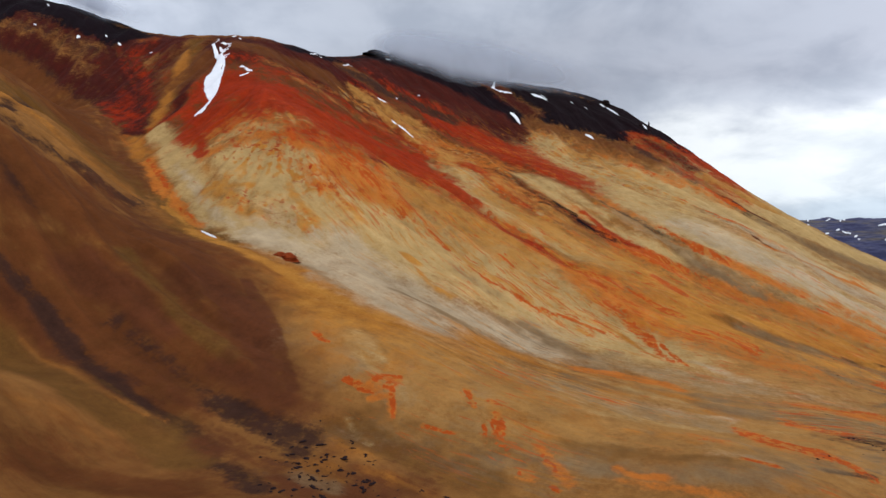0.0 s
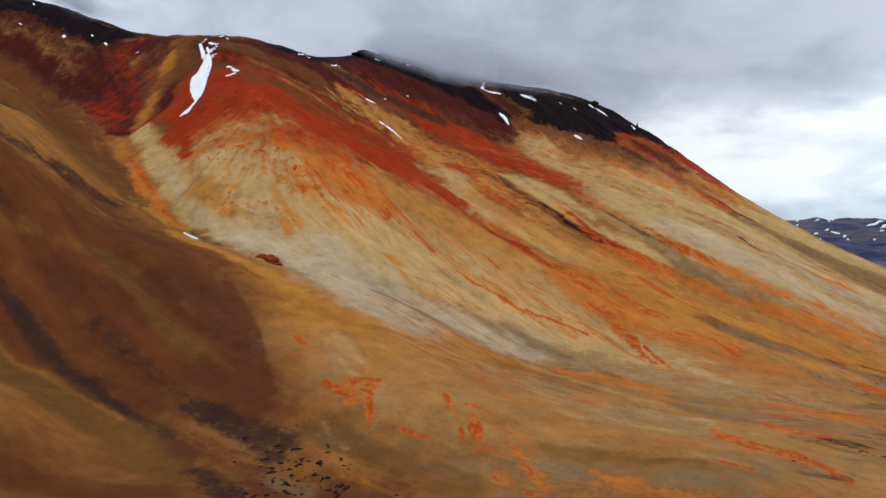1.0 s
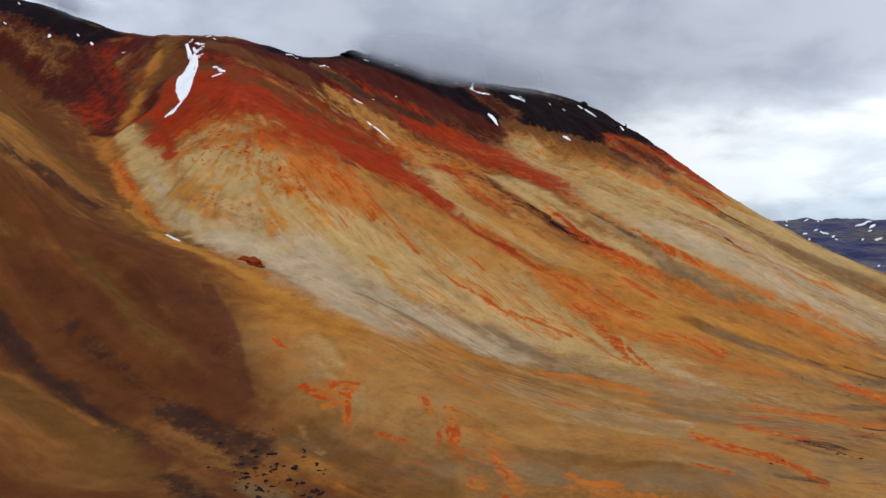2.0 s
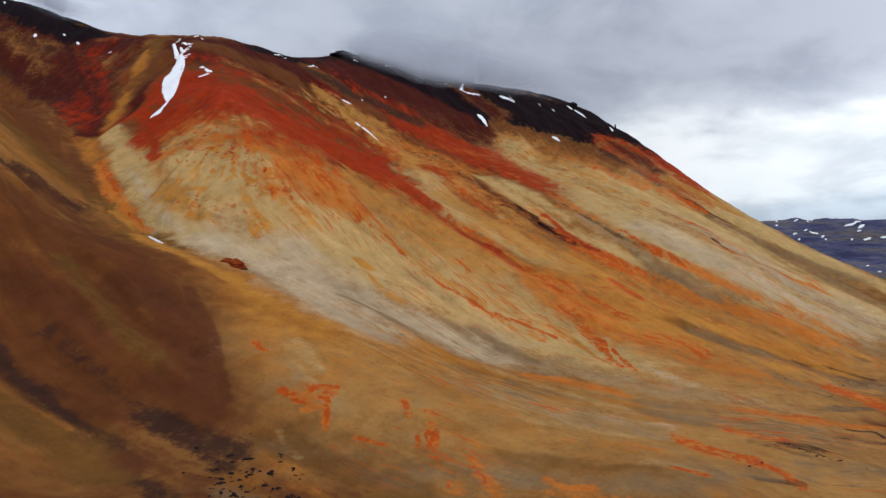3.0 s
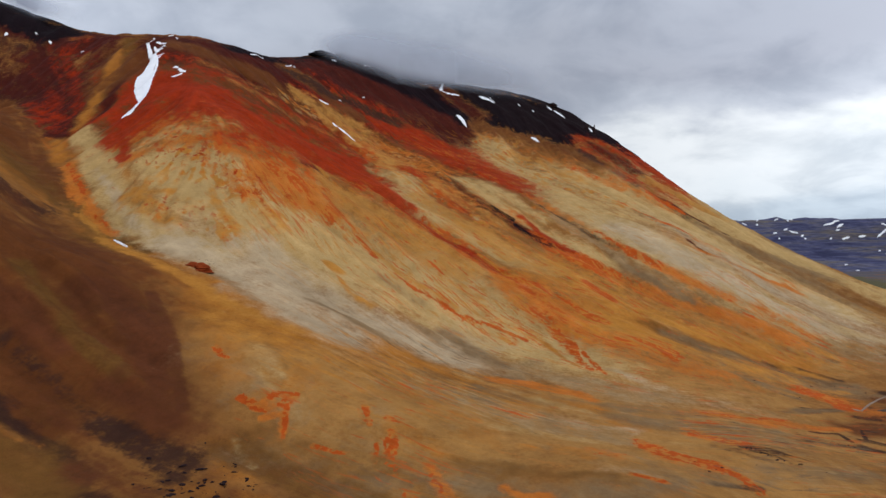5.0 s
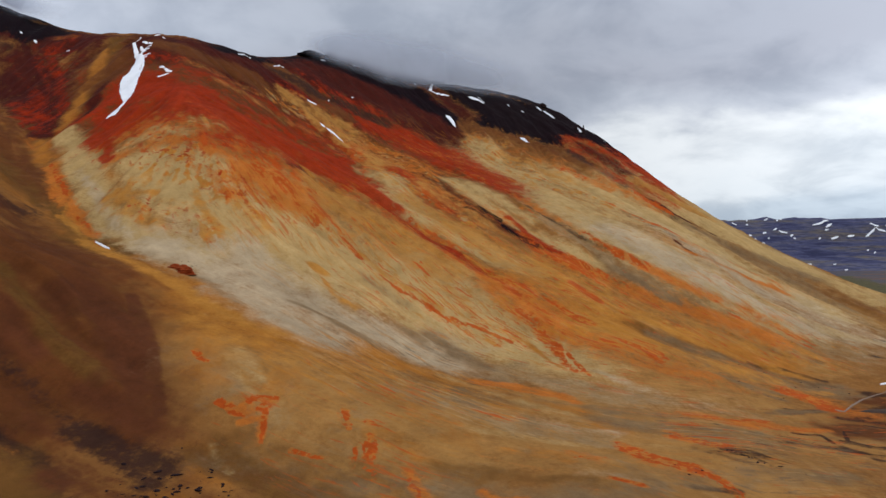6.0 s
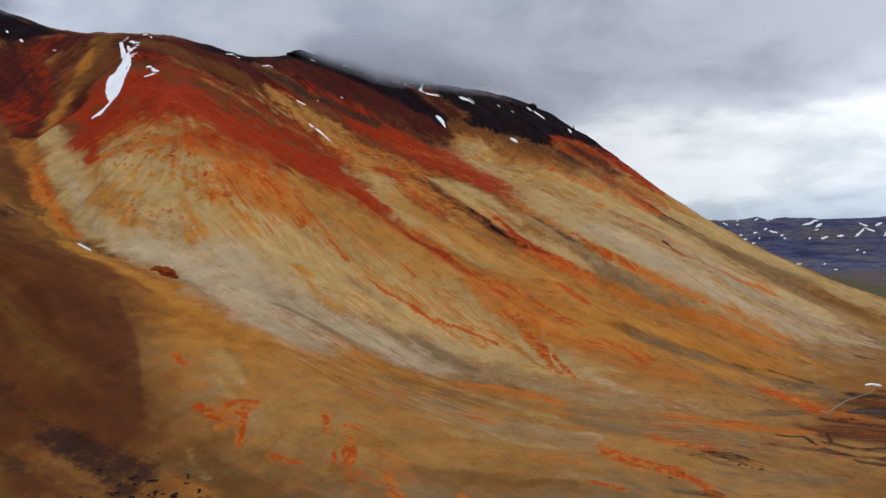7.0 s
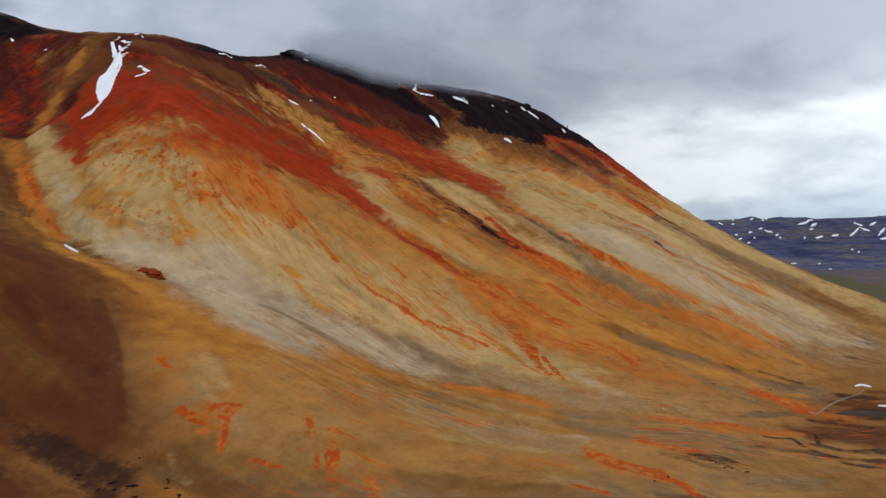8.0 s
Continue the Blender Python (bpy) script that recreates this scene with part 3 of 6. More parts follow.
stain("gold", ((77, 803), (143, 765), (200, 765), (249, 723)), 28.1, 27.6, gain=0.8)
stain("slate", ((292, 713), (316, 675), (335, 626), (402, 626)), 13.4, 21.0, gain=0.9)
stain("cream", ((12, 966), (71, 894), (125, 864), (181, 823)), 29.9, 30.5)
stain("cream", ((132, 1095), (186, 997), (244, 933), (296, 881)), 19.8, 21.0)
stain("cream", ((203, 1392), (267, 1171), (326, 1048), (382, 931), (436, 855), (493, 809)), 68.5, 51.9)
stain("cream", ((375, 1311), (471, 1222), (539, 1150), (584, 1058), (647, 997)), 88.1, 75.6)
stain("cream", ((575, 1429), (616, 1338), (677, 1266), (759, 1229)), 73.4, 66.2)
stain("gold", ((301, 1421), (380, 1368), (447, 1298)), 27.4, 27.7, gain=0.7)
stain("rust", ((233, 1040), (271, 976), (319, 928), (364, 869)), 5.5, 4.9, gain=0.9)
stain("orange", ((359, 874), (404, 832), (464, 805), (521, 803)), 10.1, 19.8)
stain("maroon", ((419, 1201), (443, 1057), (467, 963)), 6.0, 5.4)
stain("orange", ((460, 964), (526, 954), (633, 1024)), 11.4, 14.4, gain=0.9)
stain("maroon", ((516, 1323), (578, 1255), (633, 1242)), 6.8, 6.6)
stain("slate", ((588, 1211), (652, 1183), (751, 1157)), 19.0, 31.0, gain=0.7)
stain("red", ((467, 1500), (515, 1460), (565, 1410)), 71.7, 56.2)
stain("orange", ((543, 1407), (584, 1341)), 25.7, 25.7, gain=0.7)
stain("slate", ((388, 1484), (437, 1404), (467, 1391)), 11.9, 15.8, gain=0.7)
stain("tan", ((386, 757), (422, 713), (465, 688)), 37.1, 43.2, gain=0.7)
stain("slate", ((796, 1306), (2069, 3054), (1434, 1800)), 55.3, 85.9, gain=0.5)
stain("cream", ((382, 876), (437, 801), (526, 796), (644, 841)), 12.9, 18.7, gain=0.6)
stain("tan", ((612, 1016), (718, 1011), (798, 974)), 55.5, 54.8, gain=0.8)
stain("gully", ((0, 954), (47, 868), (80, 840), (110, 800), (144, 763)), 16.1, 10.9)
stain("gully", ((233, 1040), (271, 976), (319, 928), (364, 869)), 7.5, 6.6)
stain("gully", ((122, 1014), (166, 977), (214, 938), (254, 888), (297, 843), (336, 787)), 9.3, 7.0)
stain("gully", ((419, 1201), (443, 1057), (467, 963)), 12.0, 10.7)
stain("gully", ((516, 1323), (578, 1255), (633, 1242)), 13.7, 13.2)
stain("gully", ((-86, 1242), (-43, 1185), (-3, 1023), (12, 915)), 12.5, 7.4)
stain("gully", ((-325, 916), (-346, 1011), (-379, 1148)), 7.5, 7.8)
stain("gully", ((29, 690), (58, 664), (100, 632)), 4.6, 3.9)
stain("gully", ((-395, 593), (-491, 808), (-473, 835), (-427, 814), (-379, 785), (-306, 692)), 10.5, 10.4)
stain("rib", ((-321, 562), (-292, 530), (-256, 504), (-218, 483)), 7.2, 5.6)
stain("rib", ((-257, 490), (-209, 474), (-168, 446), (-119, 407)), 6.7, 4.9)
stain("rib", ((-230, 535), (-187, 497), (-142, 447)), 5.9, 3.9)
stain("ash", ((-314, 801), (-261, 710), (-207, 650)), 9.4, 11.0, gain=0.3)
stain("orange", ((-252, 836), (-209, 804), (-169, 776)), 12.5, 11.9, rag=1.4, gain=0.7)
stain("orange", ((-165, 759), (-136, 734), (-112, 737)), 11.2, 12.0, rag=1.4, gain=0.5)
stain("gold", ((-271, 773), (-224, 704), (-178, 645)), 8.7, 8.5, rag=1.2, gain=0.7)
stain("red", ((-273, 848), (-241, 801)), 4.9, 4.9, rag=1.4, gain=0.8)
stain("gold", ((-272, 409), (-221, 380), (-172, 355)), 10.7, 12.6, gain=0.35, rag=0.2, soft=1.6)
stain("rusty", ((9, 741), (100, 727), (177, 679), (239, 619)), 102.0, 96.6, rag=0.3)
stain("rusty", ((67, 412), (121, 402), (170, 363), (203, 343)), 66.6, 64.0, rag=0.3)
stain("rusty", ((156, 875), (248, 819), (355, 757), (463, 713)), 132.8, 116.9, rag=0.3)
stain("rusty", ((178, 472), (243, 437), (331, 456), (408, 467)), 62.2, 68.3, rag=0.3)
stain("pale", ((66, 485), (113, 433), (180, 423), (247, 417)), 73.0, 66.9, rag=0.3, gain=0.8)
stain("pale", ((233, 768), (281, 729), (371, 727), (444, 683)), 119.1, 112.2, rag=0.3, gain=0.35)
stain("pale", ((17, 374), (40, 356), (60, 336)), 23.0, 24.9, rag=0.3, gain=0.2)
stain("silty", ((69, 506), (139, 458), (188, 402), (219, 370)), 68.0, 68.1, rag=0.3)
stain("silty", ((25, 322), (45, 314), (68, 310), (104, 303)), 19.2, 30.0, rag=0.3, gain=0.5)
stain("silty", ((134, 448), (231, 410), (301, 408), (390, 444)), 58.4, 53.6, rag=0.3)
stain("bloody", ((-283, 941), (-130, 859), (-3, 905)), 120.0, 140.3, rag=0.3)
stain("bloody", ((9, 741), (96, 700), (165, 631)), 75.3, 64.4, rag=0.3)
stain("bloody", ((-24, 1246), (144, 1053), (243, 929), (337, 790)), 143.5, 93.5, rag=0.3)
stain("golden", ((51, 815), (133, 744), (171, 654)), 103.6, 77.9, rag=0.3)
stain("golden", ((177, 1290), (283, 1081), (383, 897), (472, 797)), 168.7, 134.8, rag=0.3, gain=0.6)
stain("golden", ((-8, 432), (34, 432), (74, 418)), 46.5, 53.5, rag=0.3, gain=0.5)
stain("sooty", ((-164, 1378), (-28, 1417), (133, 1394)), 180.6, 181.7, rag=0.3, gain=0.8)
stain("bloody", ((-169, 1421), (-29, 1480), (120, 1515)), 193.1, 213.7, rag=0.3, gain=0.4)
stain("moss", ((2118, 3171), (1768, 2431), (1510, 1829)), 87.9, 84.8, rag=0.8)
stain("maroon", ((76, 1099), (102, 1025), (137, 997)), 5.9, 6.5, rag=1.2, gain=0.8)
stain("maroon", ((107, 1120), (143, 1108), (156, 1073)), 8.9, 7.2, rag=1.2, gain=0.8)
stain("orange", ((306, 1447), (372, 1381), (432, 1318)), 24.7, 27.0, rag=1.1, gain=0.7)
stain("orange", ((414, 1368), (482, 1307), (536, 1254)), 27.3, 27.2, rag=1.0, gain=0.5)
stain("gold", ((401, 1362), (469, 1269), (550, 1216)), 52.4, 52.7, rag=0.9, gain=0.45)
stain("slate", ((256, 1432), (298, 1307), (333, 1197)), 14.8, 18.9, rag=1.1, gain=0.5)
stain("slate", ((365, 928), (428, 839), (489, 792)), 10.9, 15.8, rag=0.6, gain=0.5)
stain("orange", ((-253, 632), (-358, 826), (-382, 865)), 3.8, 4.6, rag=1.0, gain=0.35)
stain("rust", ((-350, 822), (-299, 746)), 2.4, 2.4, rag=1.3, gain=0.8)
stain("rust", ((-260, 681), (-233, 642)), 2.5, 2.5, rag=1.3, gain=0.9)
stain("gold", ((-388, 968), (-380, 894), (-350, 822)), 10.5, 7.4, rag=0.9, gain=0.7)
stain("olive", ((-277, 885), (-235, 849), (-189, 805)), 10.1, 9.3, rag=1.2, gain=0.5)
stain("cream", ((-261, 868), (-216, 831)), 9.1, 9.1, rag=1.4, gain=0.7)
stain("cream", ((-172, 788), (-137, 773)), 10.1, 10.1, rag=1.4, gain=0.6)
stain("cream", ((-390, 953), (-351, 876)), 5.1, 5.1, rag=0.9, gain=0.8)
stain("umber", ((-90, 847), (-79, 859)), 6.7, 6.7, rag=0.5)
stain("gold", ((-200, 673), (-176, 639)), 4.0, 4.0, rag=0.9)
stain("brown", ((-37, 651), (-26, 649)), 6.7, 6.7, rag=0.9, gain=0.7)
stain("rust", ((158, 719), (179, 686), (200, 659)), 16.0, 16.8, rag=1.0, gain=0.9)
stain("umber", ((98, 813), (110, 800)), 5.6, 5.6, rag=0.8)
stain("umber", ((237, 1037), (271, 976), (306, 932)), 3.6, 3.4, rag=1.2, gain=0.4)
stain("umber", ((305, 819), (334, 797)), 3.9, 3.9, rag=1.0)
stain("tan", ((37, 394), (102, 392), (164, 383), (219, 370)), 74.7, 78.3, gain=0.8, rag=0.3)
stain("tan", ((201, 612), (245, 573), (304, 552)), 87.8, 89.6, gain=0.7, rag=0.3)
stain("tan", ((174, 459), (267, 448), (366, 479)), 72.2, 70.9, gain=0.7, rag=0.3)
stain("red", ((-309, 1085), (-195, 1051), (-80, 1160)), 108.7, 126.2, gain=0.62, rag=0.6)
stain("maroon", ((-469, 1247), (-409, 1125)), 17.1, 17.1, gain=0.5)
stain("maroon", ((-536, 1311), (-492, 1192)), 22.2, 22.2, gain=0.7)
stain("red", ((-434, 1106), (-422, 1033)), 33.0, 33.0, gain=0.45)
stain("brown", ((-172, 314), (-141, 326), (-98, 294)), 33.4, 28.3, gain=0.4, rag=0.3, soft=1.6)
stain("chestnut", ((-128, 340), (-92, 307), (-78, 281)), 13.7, 14.2, gain=0.62, rag=0.4, soft=1.6)
stain("brown", ((-195, 466), (-132, 432), (-77, 358)), 33.1, 23.8, gain=0.55, rag=0.25, soft=1.5)
stain("chestnut", ((-130, 389), (-89, 360), (-60, 333)), 14.0, 13.6, gain=0.62, rag=0.4, soft=1.6)
stain("brown", ((-284, 626), (-207, 562), (-143, 490)), 41.2, 26.3, gain=0.5, rag=0.3, soft=1.5)
stain("gold", ((-101, 524), (-46, 491), (22, 501)), 18.1, 22.9, gain=0.5, rag=0.5)
stain("chestnut", ((-188, 446), (-141, 411), (-89, 360), (-61, 328)), 18.1, 15.1, gain=0.69, rag=0.3, soft=1.6)
stain("chestnut", ((-164, 481), (-129, 449), (-99, 406)), 14.9, 12.2, gain=0.50, rag=0.3, soft=1.6)
stain("brown", ((-309, 671), (-242, 616), (-170, 545), (-123, 496)), 38.6, 21.1, gain=0.6, rag=0.3, soft=1.5)
stain("brown", ((-407, 849), (-302, 718), (-240, 653)), 20.4, 23.9, gain=0.5, rag=0.3, soft=1.5)
stain("brown", ((-103, 451), (-74, 395), (-53, 350)), 17.9, 15.7, gain=0.35, rag=0.3, soft=1.6)
stain("maroon", ((-651, 1291), (-562, 1194), (-466, 1040)), 23.3, 21.3, gain=0.6)
stain("red", ((-577, 1278), (-513, 1167), (-443, 995)), 23.2, 19.8, gain=0.4)
stain("orange", ((-266, 838), (-202, 803), (-147, 795)), 21.9, 23.9, rag=1.0, gain=0.7)
stain("rust", ((-279, 879), (-218, 839), (-164, 815), (-109, 802)), 18.7, 23.0, rag=0.8, gain=0.6)
stain("gold", ((-134, 723), (-70, 685), (-13, 665)), 26.0, 35.8, gain=0.4, rag=0.8)
stain("ochre", ((-250, 730), (-203, 673), (-172, 633)), 6.3, 7.0, gain=0.7, rag=0.9)
stain("ochre", ((-175, 745), (-128, 692)), 9.0, 9.0, gain=0.5, rag=1.0)
stain("ochre", ((-49, 705), (9, 687), (64, 671), (114, 640)), 20.7, 23.7, gain=0.5, rag=0.7)
stain("ochre", ((130, 892), (203, 830), (257, 747), (313, 705)), 33.2, 33.3, gain=0.6, rag=0.6)
stain("ochre", ((367, 1213), (419, 1020), (471, 924), (609, 999)), 31.4, 34.1, gain=0.4, rag=0.7)
stain("ochre", ((200, 659), (270, 631), (351, 636)), 23.3, 28.6, gain=0.5, rag=0.7)
stain("chestnut", ((-188, 468), (-127, 421), (-86, 366)), 26.6, 21.1, gain=0.7, rag=0.2)
stain("chestnut", ((-259, 471), (-191, 441), (-136, 389)), 21.7, 18.3, gain=0.55, rag=0.25)
stain("buff", ((-153, 1287), (-97, 1257), (-28, 1197)), 21.6, 25.3, gain=0.7, rag=0.6)
stain("buff", ((-13, 1153), (22, 1024), (64, 911), (105, 869)), 16.3, 26.1, gain=0.6, rag=0.9)
stain("buff", ((-97, 1402), (-28, 1417), (51, 1360)), 21.5, 21.4, gain=0.4, rag=1.2)
stain("buff", ((74, 1047), (121, 1002), (170, 955)), 21.4, 21.0, gain=0.6, rag=0.9)
stain("buff", ((-300, 1156), (-234, 1158), (-165, 1215)), 18.2, 17.9, gain=0.35, rag=1.2)
stain("maroon", ((-365, 1246), (-294, 1251), (-235, 1327), (-175, 1470)), 69.5, 79.6, gain=0.9)
stain("umber", ((-236, 1273), (-188, 1309), (-147, 1324)), 47.9, 48.9, gain=0.5)
stain("maroon", ((-336, 926), (-313, 872), (-286, 825)), 5.9, 4.9, rag=1.0, gain=0.6)
stain("sooty", ((84, 520), (143, 474), (200, 428), (225, 379)), 81.2, 73.1, rag=0.3, gain=0.9)
stain("sooty", ((139, 474), (243, 437), (331, 456), (427, 493)), 62.2, 60.9, rag=0.3, gain=0.9)
stain("rusty", ((-26, 379), (19, 353), (58, 325), (103, 299)), 29.6, 30.8, rag=0.3, gain=0.6)
stain("golden", ((45, 476), (117, 448), (175, 410)), 85.8, 79.6, rag=0.3, gain=0.9)
stain("golden", ((-49, 705), (38, 700), (116, 652)), 88.7, 83.6, rag=0.3, gain=0.6)
stain("rusty", ((-270, 896), (-150, 809), (-54, 789), (9, 741)), 75.0, 90.5, rag=0.3, gain=0.8)
stain("buff", ((-60, 773), (-2, 750), (57, 720), (109, 671)), 45.9, 42.1, gain=0.42, rag=0.8)
stain("cream", ((-83, 751), (-14, 736), (45, 718), (98, 678)), 64.2, 59.7, gain=0.8)
stain("ochre", ((-116, 761), (-51, 744), (9, 727)), 24.6, 29.3, gain=0.5, rag=0.8)
stain("ash", ((405, 1073), (507, 995), (599, 923)), 119.6, 130.0, gain=0.6, rag=0.4)
stain("silt", ((409, 873), (464, 829), (515, 793)), 95.8, 102.0, gain=0.6, rag=0.5)
stain("maroon", ((-779, 1327), (-673, 1285), (-536, 1152)), 50.3, 47.4, gain=0.8)
stain("black", ((-815, 1387), (-727, 1365), (-657, 1354)), 74.4, 78.5, gain=0.9, rag=0.4)
stain("chestnut", ((-487, 860), (-437, 854), (-364, 790)), 54.1, 38.1, gain=0.5)
stain("chestnut", ((-313, 572), (-275, 569), (-223, 543)), 43.9, 38.3, gain=0.45)
stain("umber", ((-454, 805), (-422, 816), (-364, 765)), 16.5, 12.6, gain=0.5, soft=1.8)
stain("ochre", ((-258, 743), (-208, 685), (-163, 642)), 12.0, 13.5, gain=0.45, rag=1.0)
stain("ochre", ((-358, 875), (-281, 754), (-227, 678)), 7.8, 8.0, gain=0.4, rag=1.1)
stain("gold", ((-258, 508), (-222, 492), (-168, 464), (-131, 435)), 6.2, 4.9, gain=0.4, rag=0.7)
stain("gold", ((-241, 554), (-173, 495), (-125, 448)), 6.0, 4.3, gain=0.35, rag=0.7)
stain("silt", ((-23, 382), (14, 356), (53, 329)), 22.6, 25.0, gain=0.2, rag=0.6)
stain("silt", ((-76, 437), (-51, 401), (-28, 377)), 10.3, 10.7, gain=0.5, rag=0.9)
stain("maroon", ((-588, 1320), (-495, 1273), (-427, 1252)), 61.5, 71.3, gain=0.6)
stain("maroon", ((-670, 1299), (-571, 1203), (-476, 1064)), 16.3, 15.2, gain=0.6)
stain("black", ((137, 1730), (249, 1710), (383, 1677), (460, 1607)), 73.0, 69.7)
stain("red", ((-467, 1160), (-454, 1071)), 16.4, 16.4, gain=0.4)
stain("rust", ((-344, 828), (-282, 716), (-212, 611)), 4.3, 4.3, gain=0.55, rag=1.0)
stain("rust", ((-412, 913), (-345, 802)), 4.7, 4.7, gain=0.6, rag=1.1)
stain("rust", ((153, 755), (175, 691), (181, 633), (189, 563)), 9.7, 6.7, gain=0.9, rag=1.0)
stain("rust", ((65, 677), (94, 649), (129, 612)), 6.9, 6.8, gain=0.8, rag=1.0)
stain("rust", ((279, 851), (317, 805), (354, 769)), 11.2, 10.7, gain=0.8, rag=1.0)
stain("rust", ((29, 681), (61, 659), (86, 635)), 6.9, 6.5, gain=0.9, rag=0.9)
stain("umber", ((356, 873), (379, 762), (435, 722), (481, 696)), 6.5, 8.8, gain=0.4, rag=0.8)
stain("umber", ((225, 392), (246, 388), (257, 378)), 3.1, 3.1, gain=0.5, rag=1.3)
stain("umber", ((188, 335), (212, 338)), 3.0, 3.0, gain=0.8, rag=1.0)
stain("umber", ((396, 673), (433, 667), (455, 648)), 5.9, 6.7, gain=0.8, rag=1.0)
stain("red", ((460, 1519), (506, 1468), (557, 1408)), 91.2, 80.2, gain=0.9, rag=0.4)
stain("maroon", ((-54, 1482), (44, 1488), (139, 1454)), 74.7, 85.4, gain=0.6)
stain("maroon", ((-172, 1445), (-101, 1453), (-28, 1448)), 65.1, 70.0, gain=0.6)
stain("chestnut", ((-143, 372), (-105, 349), (-70, 328)), 11.4, 12.1, gain=0.5)
stain("chestnut", ((-56, 358), (-30, 343), (-4, 329)), 13.8, 15.1, gain=0.35)
stain("olive", ((-42, 358), (6, 340), (44, 322)), 15.2, 17.3, gain=0.5)
stain("ash", ((-43, 622), (18, 609), (72, 596)), 46.0, 55.5, gain=0.35)
stain("ochre", ((-88, 505), (-41, 484), (23, 487)), 15.1, 19.6, gain=0.5, rag=0.6)
stain("maroon", ((-353, 1221), (-278, 1191), (-208, 1254)), 78.9, 79.3, gain=0.5)
stain("maroon", ((-676, 1338), (-582, 1308), (-492, 1262)), 26.0, 32.5, gain=0.7)
stain("ochre", ((-333, 828), (-215, 664), (-141, 594)), 13.9, 16.6, gain=0.42, rag=0.7)
stain("ochre", ((-204, 731), (-130, 649), (-70, 604)), 12.7, 17.3, gain=0.35, rag=0.9)
stain("chestnut", ((-253, 572), (-185, 518), (-140, 475)), 22.8, 18.0, gain=0.5)
stain("chestnut", ((-380, 800), (-282, 679), (-238, 638)), 16.3, 19.8, gain=0.4)
stain("umber", ((475, 610), (491, 602), (516, 586)), 10.4, 11.0, gain=0.8, rag=0.8)
stain("brown", ((461, 590), (476, 575), (494, 558)), 20.0, 21.0, gain=0.9)
stain("umber", ((380, 494), (406, 493), (426, 484)), 5.4, 5.4, gain=0.9, rag=0.9)
stain("umber", ((337, 447), (360, 440), (383, 435)), 4.8, 4.8, gain=0.8, rag=1.0)
stain("umber", ((215, 398), (231, 381), (251, 369)), 3.0, 2.8, gain=0.45, rag=1.3)
stain("umber", ((249, 404), (270, 397)), 3.2, 3.2, gain=0.5, rag=1.3)
stain("slate", ((375, 628), (423, 624), (448, 612)), 17.8, 19.4, gain=0.8, rag=0.8)
stain("umber", ((352, 636), (391, 637), (435, 626)), 5.6, 6.4, gain=0.7, rag=1.1)
stain("umber", ((-59, 345), (-14, 340), (47, 326)), 16.2, 18.5, gain=0.18, soft=1.8)
stain("chestnut", ((-148, 380), (-109, 359), (-68, 328)), 14.3, 14.4, gain=0.7)
stain("ochre", ((-92, 484), (-48, 459), (-3, 446)), 16.2, 21.2, gain=0.4, rag=0.6)
stain("orange", ((164, 742), (196, 696), (229, 653)), 36.3, 39.4, gain=0.6, rag=0.6)
stain("gold", ((226, 679), (284, 651), (354, 648)), 36.0, 40.0, gain=0.6, rag=0.5)
stain("rust", ((28, 362), (29, 348), (28, 336)), 2.5, 2.5, rag=0.7, gain=1.0)
stain("rust", ((11, 385), (15, 377)), 2.1, 2.1, rag=0.8, gain=1.0)
stain("rust", ((26, 381), (33, 379)), 3.4, 3.4, rag=0.8, gain=1.0)
stain("rust", ((52, 331), (54, 318)), 2.3, 2.3, rag=0.8, gain=1.0)
stain("rust", ((174, 389), (189, 371), (202, 351)), 5.3, 5.5, rag=0.6, gain=1.0)
stain("rust", ((286, 669), (311, 653)), 7.0, 7.0, rag=0.8, gain=0.9)
stain("rust", ((45, 838), (97, 802), (140, 751)), 8.0, 6.9, rag=0.7, gain=1.0)
stain("rust", ((185, 708), (211, 678), (234, 649)), 5.9, 5.8, rag=0.7, gain=1.0)
stain("rust", ((177, 655), (183, 622), (188, 581)), 3.1, 3.0, rag=0.7, gain=1.0)
stain("rust", ((254, 888), (291, 846), (333, 796)), 7.5, 7.1, rag=0.7, gain=1.0)
stain("umber", ((98, 813), (121, 785)), 3.6, 3.6, rag=0.8, gain=0.7)
# later washes, slides and threads, each over what lies there already
stain("maroon", ((-831, 1348), (-740, 1326), (-643, 1286), (-534, 1184)), 32.0, 25.0, over=True, gain=0.9)
stain("umber", ((-774, 1308), (-702, 1276), (-614, 1208), (-505, 1072)), 13.7, 11.0, gain=0.75)
stain("maroon", ((-598, 1316), (-546, 1224), (-484, 1120), (-441, 1026)), 20.7, 14.5, over=True, gain=0.8)
stain("red", ((-582, 1292), (-495, 1144), (-443, 1036)), 14.7, 11.3, gain=0.45)
stain("maroon", ((-600, 1296), (-556, 1212)), 9.4, 6.9, gain=0.6)
stain("red", ((-674, 1304), (-613, 1236), (-514, 1110)), 6.5, 5.1, gain=0.3, rag=0.8)
stain("red", ((-638, 1330), (-572, 1236), (-479, 1082)), 8.9, 6.0, gain=0.35, rag=0.8)
stain("orange", ((-617, 1356), (-576, 1332)), 17.9, 18.3, gain=0.4, rag=0.8)
stain("red", ((-555, 1110), (-492, 1044), (-444, 1004)), 14.8, 12.2, over=True, gain=0.6)
stain("olive", ((-468, 1286), (-443, 1200), (-431, 1122), (-425, 1060)), 15.0, 13.1, over=True, gain=0.8)
stain("gold", ((-459, 1220), (-438, 1134), (-426, 1052), (-417, 970)), 9.1, 11.1, over=True, gain=0.75)
